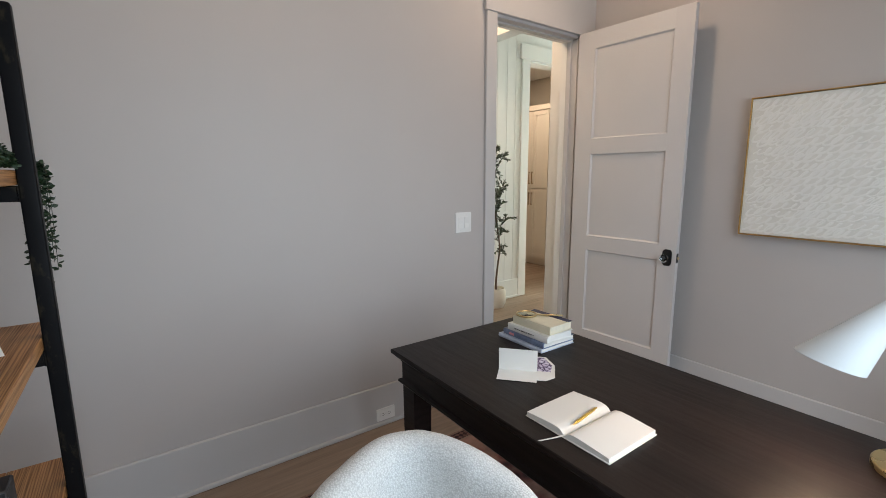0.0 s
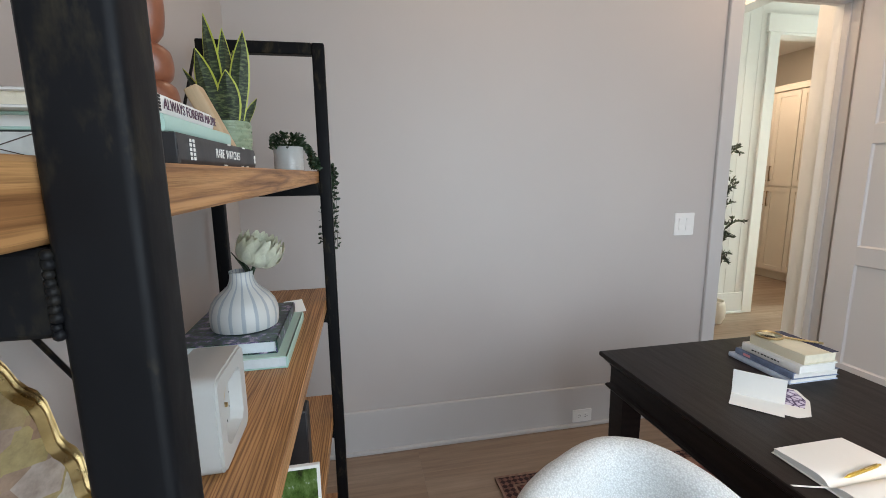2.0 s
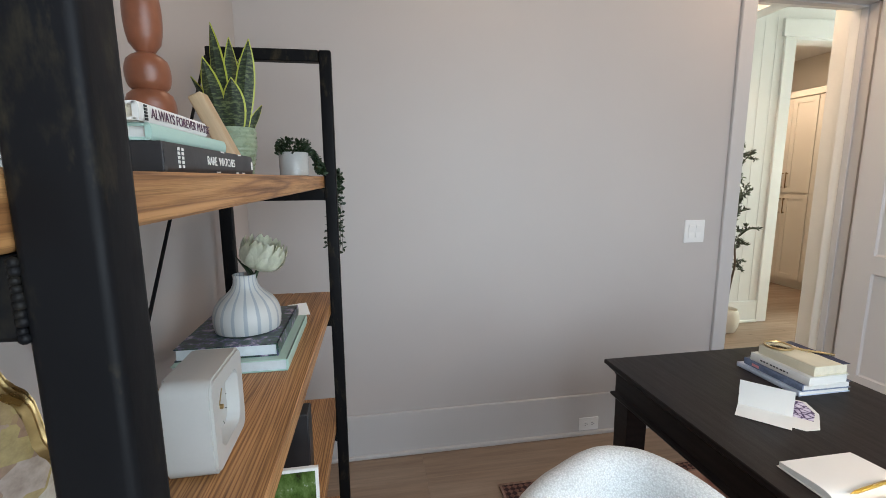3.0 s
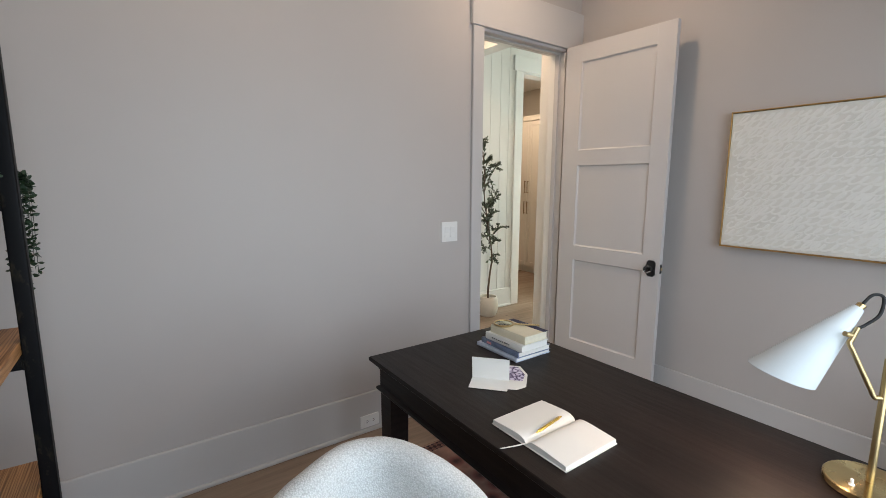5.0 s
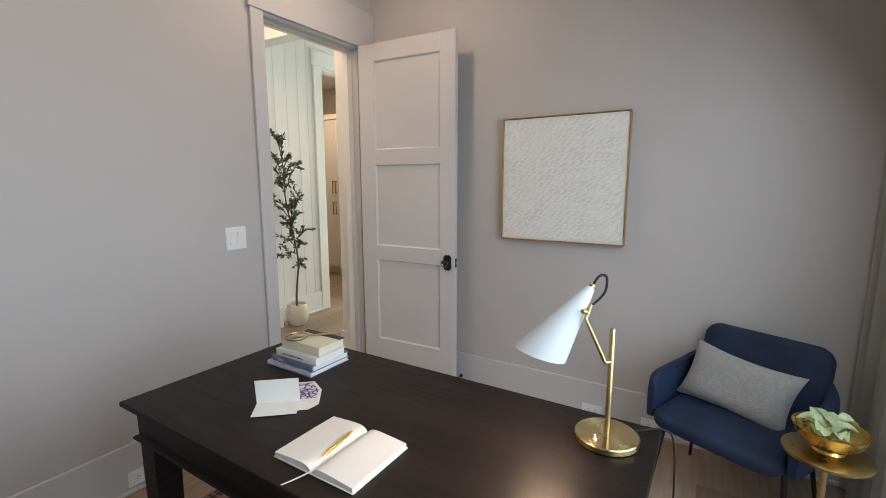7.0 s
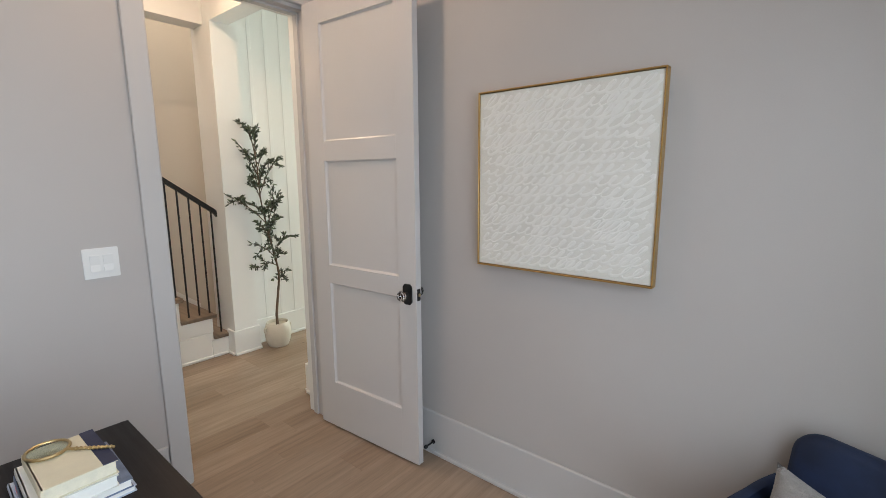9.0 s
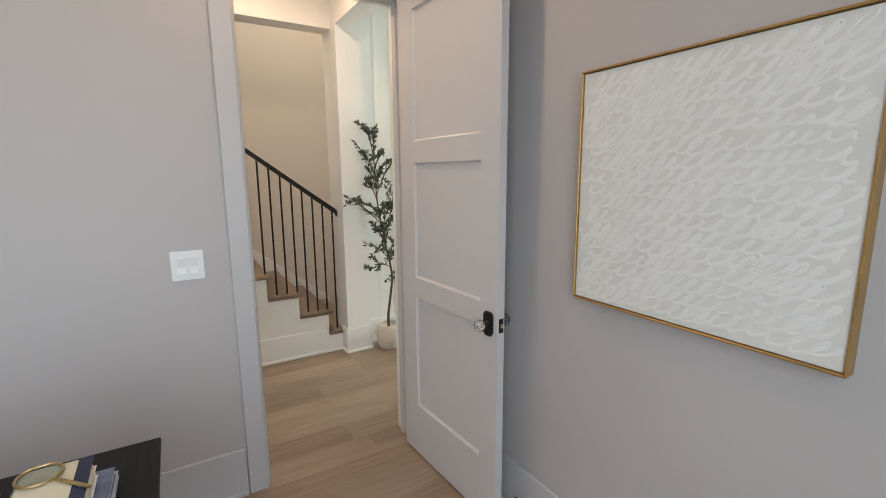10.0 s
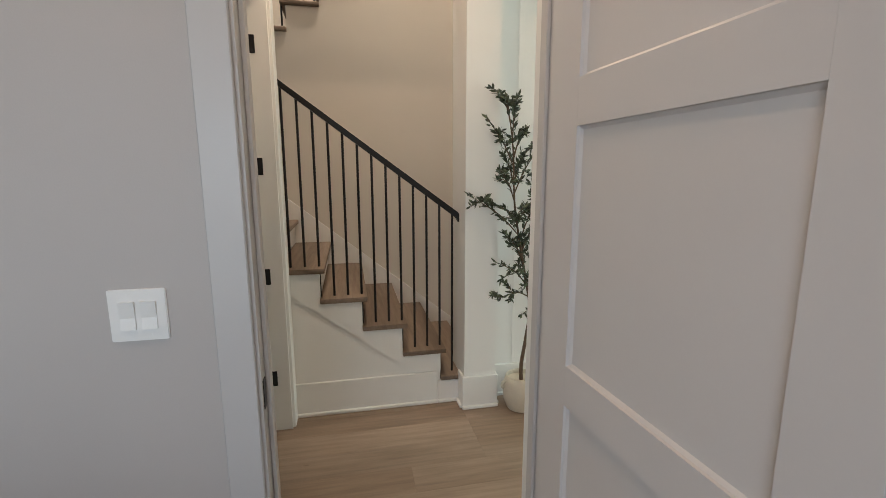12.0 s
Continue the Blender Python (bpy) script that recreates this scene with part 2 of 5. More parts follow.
SPUN = surface("spun_brass", (0.58, 0.44, 0.22), 0.27, 1.0, vary=0.03, scale=14, grain=300, relief=0.0, spread=0.03)
tang = SPUN.node_tree.nodes.new("ShaderNodeTangent")
tang.direction_type, tang.axis = "RADIAL", "Z"
SPUN.node_tree.links.new(tang.outputs[0], SPUN.node_tree.nodes["Principled BSDF"].inputs["Tangent"])
SPUN.node_tree.nodes["Principled BSDF"].inputs["Anisotropic"].default_value = 0.95
SPUN.node_tree.nodes["Principled BSDF"].inputs["Anisotropic Rotation"].default_value = 0.25
GOLD = surface("gold_leaf", (0.66, 0.46, 0.17), 0.24, 1.0, vary=0.12, scale=22, grain=200, relief=0.2)
GOLDWOOD = surface("gilded_frame_wood", (0.50, 0.30, 0.10), 0.4, 0.55, vary=0.18, scale=12, relief=0.1)
PLASTIC = surface("white_plastic", (0.82, 0.81, 0.79), 0.32, vary=0.01, relief=0.0)
SLOT = surface("dark_slot", (0.02, 0.02, 0.02), 0.7)
CORD = surface("black_woven_cord", (0.008, 0.008, 0.008), 0.85, relief=0.3)
PAPER = surface("white_paper", (0.73, 0.72, 0.685), 0.75, vary=0.02, scale=9, relief=0.05)
CREAM = surface("cream_pages", (0.72, 0.66, 0.52), 0.8, vary=0.06, scale=60, grain=500, relief=0.2)
OUTDOOR = surface("lawn_ground", (0.09, 0.11, 0.05), 0.9, vary=0.2)

# ---- setting: office ----
W, E, N, S, TOP = -0.575, 2.985, 2.30, -0.85, 3.05
T = 0.14
DL, DR, DH = 2.02, 2.84, 2.435
bm = bmesh.new()
box(bm, W - T, DL, N, N + T, 0, TOP)
box(bm, DR, E + T, N, N + T, 0, TOP)
box(bm, DL, DR, N, N + T, DH, TOP)
structure("wall_north", bm, WALL, "smooth warm grey painted office wall with a doorway")
structure("wall_east", cube(E, E + T, S - T, N, 0, TOP), WALL, "smooth warm grey painted office wall")
structure("wall_west", cube(W - T, W, S - T, N, 0, TOP), WALL, "smooth warm grey painted office wall")
WX0, WX1, WZ0, WZ1 = -0.08, 2.34, 0.16, 2.44
bm = bmesh.new()
box(bm, W, WX0, S - T, S, 0, TOP)
box(bm, WX1, E, S - T, S, 0, TOP)
box(bm, WX0, WX1, S - T, S, 0, WZ0)
box(bm, WX0, WX1, S - T, S, WZ1, TOP)
structure("wall_south", bm, WALL, "grey painted office wall with a wide window")
structure("ceiling", cube(W - T, E + T, S - T, N + T, TOP, TOP + 0.15), CEIL, "white painted office ceiling")
structure("ground", cube(-60, 60, -60, 60, -0.6, -0.3), OUTDOOR, "lawn outside the house")

win = new("window_1")
win.matrix_world = pose(0, 0, 0)
tagged(win, "wide white framed office window", "window", kind="structure")
bm = bmesh.new()
for x0, x1 in ((WX0, WX0 + 0.05), (WX1 - 0.05, WX1), (1.105, 1.155)):
    box(bm, x0, x1, S - 0.09, S - 0.03, WZ0, WZ1, 0.004)
for z0, z1 in ((WZ0, WZ0 + 0.05), (WZ1 - 0.05, WZ1)):
    box(bm, WX0, WX1, S - 0.085, S - 0.035, z0, z1, 0.004)
part("window_frame", bm, WHITE, win)
part("window_sill", cube(WX0 - 0.05, WX1 + 0.05, S - 0.03, S + 0.05, WZ0 - 0.03, WZ0, 0.005), TRIM, win)


def base_run(bm, x0, y0, x1, y1, nx, ny, h=0.243, d=0.016):
    """A flat baseboard with a shoe moulding along a wall from one point to another; (nx, ny) points into the room."""
    for dd, z0, z1 in ((d, 0, h), (d + 0.014, 0, 0.022)):
        xs, ys = sorted((x0, x1)), sorted((y0, y1))
        if nx:
            xs = sorted((x0, x0 + nx * dd))
        if ny:
            ys = sorted((y0, y0 + ny * dd))
        box(bm, xs[0], xs[1], ys[0], ys[1], z0, z1, 0.004)


bm = bmesh.new()
base_run(bm, W, N, DL - 0.08, N, 0, -1)
base_run(bm, DR + 0.101, N, E, N, 0, -1)
base_run(bm, E, S, E, N - 0.016, -1, 0)
base_run(bm, W, S, W, N - 0.016, 1, 0)
base_run(bm, W, S, E, S, 0, 1)
structure("baseboard", bm, TRIM, "tall flat grey painted baseboard with shoe moulding")

# doorway: jambs, stops, casings on both sides
bm = bmesh.new()
JM = N + 0.065
box(bm, DL, DL + 0.018, N - 0.004, JM, 0, DH)
box(bm, DR - 0.018, DR, N - 0.004, JM, 0, DH)
box(bm, DL, DR, N - 0.004, JM, DH - 0.018, DH + 0.001)
box(bm, DL + 0.018, DL + 0.030, N + 0.045, N + 0.085, 0, DH - 0.018, 0.002)
box(bm, DR - 0.030, DR - 0.018, N + 0.045, N + 0.085, 0, DH - 0.018, 0.002)
box(bm, DL, DR, N + 0.045, N + 0.085, DH - 0.030, DH - 0.018, 0.002)
structure("trim_door_jamb", bm, TRIM, "grey painted door jamb with stops")
bm = bmesh.new()
box(bm, DL, DL + 0.018, JM, N + T + 0.004, 0, DH)
box(bm, DR - 0.018, DR, JM, N + T + 0.004, 0, DH)
box(bm, DL, DR, JM, N + T + 0.004, DH - 0.018, DH + 0.001)
structure("trim_door_jamb_hall", bm, WHITE, "white painted door jamb on the hall side")
structure("trim_strike_plate", cube(DL + 0.017, DL + 0.0205, N + 0.008, N + 0.038, 0.88, 0.96, 0.001), IRON, "black strike plate in the door jamb")
bm = bmesh.new()
box(bm, DL - 0.076, DL + 0.010, N - 0.021, N, 0, DH, 0.003)
box(bm, DR - 0.006, DR + 0.10, N - 0.021, N, 0, DH, 0.003)
box(bm, DL - 0.090, E - 0.0005, N - 0.028, N, DH, DH + 0.26, 0.003)
structure("trim_door_casing", bm, TRIM, "flat grey painted door casing with a taller head board")
bm = bmesh.new()
box(bm, DL - 0.08, DL + 0.006, N + T, N + T + 0.02, 0, DH, 0.003)
box(bm, DR - 0.006, DR + 0.10, N + T, N + T + 0.02, 0, DH, 0.003)
box(bm, DL - 0.08, DR + 0.11, N + T, N + T + 0.026, DH, DH + 0.135, 0.003)
structure("trim_door_casing_hall", bm, WHITE, "flat white painted door casing on the hall side")

# ---- setting: hall, stairwell, corridor, pantry ----
HX0, HX1 = 1.90, 2.955
bm = bmesh.new()
box(bm, HX0 - 0.12, HX0, N + T, 2.90, 0, TOP)
box(bm, HX0 - 0.12, HX0, 3.72, 3.84, 0, TOP)
box(bm, HX0 - 0.12, HX0, 2.90, 3.72, 2.435, TOP)
structure("wall_hall_west", bm, WHITE, "white painted hall wall with a closet doorway")
structure("wall_hall_return", cube(HX1, 7.0, N + T, 2.652, 0, TOP), WHITE, "white painted wall end beside the doorway")
structure("wall_hall_post", cube(2.952, 3.155, 3.715, 4.05, 0, TOP), WHITE, "square white painted post between stairs and corridor")
structure("wall_hall_header", cube(2.952, 3.10, 2.652, 3.715, 2.70, TOP), WHITE, "white dropped header over the corridor opening")
structure("wall_stair_beam", cube(HX0, 2.952, 3.83, 4.0, 2.69, TOP), WHITE, "white dropped beam over the stairs")
structure("ceiling_hall", cube(HX0 - 0.12, 7.0, N + T, 4.0, TOP, TOP + 0.15), CEIL, "white hall ceiling")
CD0, CD1 = 3.94, 4.76
bm = bmesh.new()
box(bm, 3.155, CD0, 3.85, 4.0, 0, TOP)
box(bm, CD1, 7.0, 3.85, 4.0, 0, TOP)
box(bm, CD0, CD1, 3.85, 4.0, 2.725, TOP)
batten_wall = structure("wall_batten", bm, WHITE, "white board and batten corridor wall")
for x in (3.16, 3.315, 3.465, 3.61, 3.74):
    part("batten", cube(x, x + 0.03, 3.8465, 3.85, 0.22, TOP - 0.001, 0.001), WHITE, batten_wall)
bm = bmesh.new()
for x0, x1 in ((CD0 - 0.115, CD0 + 0.005), (CD1 - 0.005, CD1 + 0.115)):
    box(bm, x0, x1, 3.826, 3.85, 0, 2.725, 0.003)
box(bm, CD0 - 0.145, CD1 + 0.145, 3.82, 3.85, 2.725, 2.885, 0.003)
box(bm, CD0, CD0 + 0.018, 3.846, 4.004, 0, 2.725)
box(bm, CD1 - 0.018, CD1, 3.846, 4.004, 0, 2.725)
box(bm, CD0, CD1, 3.846, 4.004, 2.707, 2.726)
structure("trim_pantry_casing", bm, WHITE, "white door casing in the corridor")
bm = bmesh.new()
base_run(bm, 3.155, 3.85, CD0 - 0.115, 3.85, 0, -1, 0.22, 0.02)
base_run(bm, HX1, N + T + 0.02, HX1, 2.652, -1, 0, 0.215)
base_run(bm, HX1 - 0.016, 2.652, 5.5, 2.652, 0, 1, 0.215)
base_run(bm, 2.935, 3.715, 3.17, 3.715, 0, -1, 0.215)
base_run(bm, 2.952, 3.715, 2.952, 3.83, -1, 0, 0.215)
base_run(bm, 3.155, 3.715, 3.155, 3.836, 1, 0, 0.215)
base_run(bm, HX0, 3.836, 2.80, 3.836, 0, -1, 0.215)
base_run(bm, 2.80, 3.836, 2.95, 3.836, 0, -1, 0.150)
base_run(bm, HX0, N + T + 0.02, HX0, 2.82, 1, 0, 0.215)
structure("baseboard_hall", bm, WHITE, "tall white hall baseboard with shoe moulding")
bm = bmesh.new()
box(bm, 3.64, 7.0, 6.6, 6.74, 0, TOP)
box(bm, 6.0, 6.14, 4.0, 6.6, 0, TOP)
box(bm, 3.64, 3.76, 4.001, 6.599, 0, TOP)
structure("wall_pantry", bm, BEIGE, "beige pantry wall")
structure("ceiling_pantry", cube(3.64, 7.0, 4.001, 6.74, TOP, TOP + 0.15), CEIL, "white pantry ceiling")
# unseen end wall, its opening added to let the corridor lamp in
bm = bmesh.new()
box(bm, 6.95, 7.09, 2.44, 4.0, 2.75, TOP)
box(bm, 6.95, 7.09, 2.44, 2.7, 0, 2.75)
box(bm, 6.95, 7.09, 3.8, 4.0, 0, 2.75)
structure("wall_corridor_end", bm, WHITE, "unseen white corridor end wall with an added opening")
# closet beyond the hall's west doorway
bm = bmesh.new()
box(bm, 0.6, 0.72, N + T, 3.84, 0, TOP)
structure("wall_closet", bm, WHITE, "white closet wall")

# stairwell
BY = 4.90
outline = [(-0.6, 0.0), (3.62, 0.0), (3.62, 5.4), (1.62 + 0.245 * 8, 5.4)]
for k in range(7, -1, -1):
    outline += [(1.62 + 0.245 * (k + 1), 2.54 + 0.187 * k), (1.62 + 0.245 * k, 2.54 + 0.187 * k)]
outline += [(1.62, 2.35), (-0.6, 2.35)]
bm = bmesh.new()
prism(bm, outline, BY, BY + 0.1)
structure("wall_stairwell_middle", bm, BEIGE, "warm beige painted wall between the flights")
structure("wall_stairwell_north", cube(-0.6, 3.6, 5.95, 6.05, 0, 5.4), BEIGE, "warm beige painted stairwell wall")
structure("wall_stairwell_west", cube(-0.7, -0.6, 3.84, 6.05, 0, 5.4), BEIGE, "warm beige painted stairwell wall")
structure("wall_stairwell_east", cube(3.5, 3.6, 4.001, 4.899, 0, 5.4), BEIGE, "warm beige painted stairwell wall")
structure("wall_stairwell_landing", cube(3.5, 3.6, 5.001, 5.949, 0, 5.4), BEIGE, "warm beige painted stairwell wall")
structure("wall_stairwell_south", cube(-0.6, 3.5, 3.84, 4.0, TOP + 0.151, 5.4), BEIGE, "warm beige painted stairwell wall")
structure("ceiling_stairwell", cube(-0.7, 3.62, 3.84, 6.05, 5.4, 5.5), CEIL, "white stairwell ceiling")

RISE, GO, NOSE = 0.187, 0.245, 2.82
stair = thing("staircase", pose(NOSE, 3.836, 0), "staircase with oak treads, white stringer and black iron rail", "staircase")
for k in range(8):
    x = -GO * k
    part("tread", cube(x, x + GO + 0.035, -0.03, BY - 3.836 - 0.002, RISE * (k + 1) - 0.032, RISE * (k + 1), 0.008, seg=2), TREAD, stair, "brown oak stair tread")
    part("riser", cube(x + GO - 0.012, x + GO + 0.002, 0.004, BY - 3.836 - 0.004, RISE * k + 0.001, RISE * (k + 1) - 0.033), WHITE, stair)
bm = bmesh.new()
outline = [(GO, 0.0)]
for k in range(8):
    outline += [(GO * (1 - k), RISE * (k + 1) - 0.033), (-GO * k, RISE * (k + 1) - 0.033)]
outline.append((-GO * 7, 0.0))
prism(bm, outline, 0.0, 0.03)
part("skirt_panel", bm, WHITE, stair, "white panel under the treads", smooth=False)
bm = bmesh.new()
prism(bm, [(-0.92, 0.79), (-0.17, 0.222), (0.0, 0.222), (0.0, 0.340), (-GO, 0.340), (-GO, 0.527), (-2 * GO, 0.527), (-2 * GO, 0.714), (-3 * GO, 0.714), (-3 * GO, 0.90), (-0.92, 0.90)], -0.013, -0.0005)
part("stringer", bm, WHITE, stair, "white sloped stringer board")
rail_slope = -0.735


def rail_z(x):
    return 1.225 + rail_slope * (x - 0.127)


for i in range(15):
    x = 0.089 - 0.0823 * i
    k = max(0, math.ceil(-x / GO - 1e-6)) if x < 0 else 0
    bm = bmesh.new()
    tube(bm, [(x, 0.045, RISE * (k + 1) - 0.002), (x, 0.045, rail_z(x) - 0.01)], 0.0075, 8)
    part("baluster", bm, IRON, stair, "black iron baluster")
bm = bmesh.new()
hw, hh = 0.016, 0.019
prism(bm, [(0.128, rail_z(0.127) - 0.045), (0.142, rail_z(0.127) - 0.045), (0.142, rail_z(0.127) + 0.004), (0.12, rail_z(0.12) + hh), (-1.6, rail_z(-1.6) + hh), (-1.6, rail_z(-1.6) - hh), (0.115, rail_z(0.115) - hh)], 0.045 - hw, 0.045 + hw)
bmesh.ops.bevel(bm, geom=bm.edges[:], offset=0.005, segments=2, affect="EDGES")
part("handrail", bm, IRON, stair, "black iron handrail")
bm = bmesh.new()
prism(bm, [(0.33, 0.205), (0.33, 0.0), (-2.0, 0.0), (-2.0, 2.08)], BY - 3.836 - 0.022, BY - 3.836 - 0.001)
part("wall_skirt", bm, WHITE, stair, "white sloped skirting board")
flight = thing("upper_staircase", pose(1.62, BY, 2.54), "upper flight of oak treads with black balusters", "staircase")
for j in range(8):
    part("tread", cube(GO * j - 0.04, GO * (j + 1), -0.03, 1.04, RISE * j + 0.001, RISE * j + 0.033, 0.008), TREAD, flight)
    for d in (0.05, 0.13, 0.21):
        bm = bmesh.new()
        tube(bm, [(GO * j + d, 0.045, RISE * j + 0.03), (GO * j + d, 0.045, RISE * j + 0.95 + d * 0.76)], 0.0075, 8)
        part("baluster", bm, IRON, flight)

# ---- office door ----
door = thing("door_1", pose(2.7835, 2.252, 0.0, 0, 0, -86.9), "open grey painted three panel door with a glass knob", "door")
door["kind"] = "structure"
DW, DT = 0.775, 0.036
Z = (0.012, 0.296, 0.907, 1.012, 1.596, 1.702, 2.308, 2.425)
bm = bmesh.new()
box(bm, 0, 0.131, 0, DT, Z[0], Z[7], 0.0005)
box(bm, 0.660, DW, 0, DT, Z[0], Z[7], 0.0005)
for a, b in ((0, 1), (2, 3), (4, 5), (6, 7)):
    box(bm, 0.131, 0.660, 0.0001, DT - 0.0001, Z[a], Z[b])
part("leaf", bm, DOORPAINT, door, smooth=False)
for a, b in ((1, 2), (3, 4), (5, 6)):
    bm = bmesh.new()
    for yi, side in ((0.0004, 1), (DT - 0.0004, -1)):
        rings = []
        for inset, deep in ((0.0, 0.0), (0.0012, 0.0065), (0.0085, 0.0125)):
            y = yi + side * deep
            rings.append([bm.verts.new(p) for p in ((0.131 + inset, y, Z[a] + inset), (0.660 - inset, y, Z[a] + inset), (0.660 - inset, y, Z[b] - inset), (0.131 + inset, y, Z[b] - inset))])
        skin(bm, rings, cap0=False)
    part("panel", bm, DOORPAINT, door, smooth=False)
CRYSTAL = glass_mat("crystal_glass", (0.95, 0.97, 0.98))
for s, y in ((-1, 0.0), (1, DT)):
    plate = [(0.722 + a, 0.93 + b) for a, b in ((-0.028, -0.038), (-0.016, -0.052), (0.016, -0.052), (0.028, -0.038), (0.028, 0.038), (0.016, 0.052), (-0.016, 0.052), (-0.028, 0.038))]
    bm = bmesh.new()
    prism(bm, plate, y - 0.009 if s < 0 else y + 0.001, y - 0.001 if s < 0 else y + 0.009)
    rose = part("rose", bm, IRON, door, "black rosette plate", smooth=False)
    bm = bmesh.new()
    lathe(bm, ((0.009, 0.008), (0.009, 0.03), (0.014, 0.034), (0.024, 0.042), (0.027, 0.052), (0.022, 0.062), (0.012, 0.067)), 10, pose(0.722, y, 0.93, 90 if s < 0 else -90))
    part("knob", bm, CRYSTAL, door, "faceted clear glass knob", smooth=False)
    bm = bmesh.new()
    lathe(bm, ((0.015, 0.008), (0.013, 0.016), (0.010, 0.02), (0.009, 0.0295)), 14, pose(0.722, y, 0.93, 90 if s < 0 else -90))
    part("knob_shank", bm, IRON, door)
part("latch_plate", cube(DW - 0.001, DW + 0.002, 0.006, 0.030, 0.9, 0.96, 0.0008), IRON, door, "black latch plate")
part("latch", cube(DW + 0.001, DW + 0.010, 0.012, 0.024, 0.922, 0.938, 0.002), BRASS, door)
for z in (0.25, 0.85, 1.5, 2.2):
    bm = bmesh.new()
    tube(bm, [(-0.006, 0.036, z), (-0.006, 0.036, z + 0.09)], 0.006, 10)
    part("hinge", bm, IRON, door, "black hinge barrel")

# closet door in the hall, standing open
cdoor = thing("door_2", pose(1.775, 3.665, 0.0, 0, 0, 180), "white closet door standing open on black hinges", "door")
cdoor["kind"] = "structure"
part("leaf", cube(0, 0.78, 0, 0.036, 0.012, 2.42, 0.002), WHITE, cdoor)
for z in (0.28, 0.88, 1.48, 2.09):
    part("hinge", cube(-0.062, -0.028, -0.034, -0.029, z, z + 0.09, 0.002), IRON, cdoor, "black door hinge")
bm = bmesh.new()
box(bm, HX0 - 0.124, HX0 + 0.004, 3.70, 3.72, 0, 2.435)
box(bm, HX0 - 0.124, HX0 + 0.004, 2.90, 2.918, 0, 2.435)
box(bm, HX0, HX0 + 0.02, 3.715, 3.815, 0, 2.435, 0.003)
box(bm, HX0, HX0 + 0.02, 2.80, 2.905, 0, 2.435, 0.003)
box(bm, HX0, HX0 + 0.026, 2.79, 3.83, 2.435, 2.57, 0.003)
structure("trim_closet_casing", bm, WHITE, "white closet door casing in the hall")


def wall_switch(m, gang, label):
    w = 0.078 + 0.046 * (gang - 1)
    ob = thing("light_switch", m, label, "light switch")
    bm = bmesh.new()
    prism(bm, rounded(w, 0.126, 0.004, 2), -0.006, 0.0)
    bmesh.ops.bevel(bm, geom=[e for e in bm.edges if all(v.co.y < -0.005 for v in e.verts)], offset=0.002, segments=2, affect="EDGES")
    part("plate", bm, PLASTIC, ob)
    for i in range(gang):
        x = (i - (gang - 1) / 2) * 0.046
        bm = bmesh.new()
        prism(bm, [(-0.0065, -0.034), (-0.0065, 0.034), (-0.0115, 0.034), (-0.0075, -0.006), (-0.0105, -0.034)], x - 0.0165, x + 0.0165, "x")
        part("rocker", bm, PLASTIC, ob, smooth=False)
        for z in (-0.049, 0.049):
            bm = bmesh.new()
            lathe(bm, ((0.0028, 0), (0.0028, 0.0008)), 10, pose(x, -0.0062, z, 90))
            part("screw", bm, PLASTIC, ob)
    return ob


wall_switch(pose(1.778, N, 1.160), 2, "white double rocker light switch on the grey wall")
wall_switch(pose(HX1, 2.55, 1.20, 0, 0, -90), 1, "white single rocker light switch on the hall wall")


def outlet(m, label):
    ob = thing("power_outlet", m, label, "power outlet", "outlets in the baseboard")
    bm = bmesh.new()
    prism(bm, rounded(0.118, 0.074, 0.004, 2), -0.006, 0.0)
    part("plate", bm, PLASTIC, ob)
    for x in (-0.02, 0.02):
        bm = bmesh.new()
        prism(bm, rounded(0.03, 0.032, 0.012, 4, x), -0.0085, -0.006)
        part("socket", bm, PLASTIC, ob)
        bm = bmesh.new()
        for z in (-0.0065, 0.0065):
            box(bm, x - 0.005, x + 0.004, -0.0092, -0.0084, z - 0.001, z + 0.001)
        box(bm, x + 0.008, x + 0.012, -0.0092, -0.0084, -0.002, 0.002)
        part("slot", bm, SLOT, ob, smooth=False)
    return ob


outlet(pose(1.185, N - 0.016, 0.068), "white power outlet in the grey baseboard")
outlet(pose(E - 0.016, 0.568, 0.062, 0, 0, -90), "white power outlet in the grey baseboard behind the desk")
outlet(pose(E - 0.016, 0.225, 0.062, 0, 0, -90), "white power outlet in the grey baseboard beside the armchair")

stop = thing("door_stop", pose(E - 0.016, 1.50, 0.07, 0, 0, 90), "black metal door stop on the baseboard", "door stop")
bm = bmesh.new()
lathe(bm, ((0.012, 0), (0.012, 0.006), (0.005, 0.008), (0.005, 0.055)), 12, pose(0, 0, 0, -90))
part("rod", bm, IRON, stop)
bm = bmesh.new()
lathe(bm, ((0.008, 0.055), (0.010, 0.06), (0.010, 0.07), (0.006, 0.075)), 12, pose(0, 0, 0, -90))
part("tip", bm, SLOT, stop, "black rubber tip")

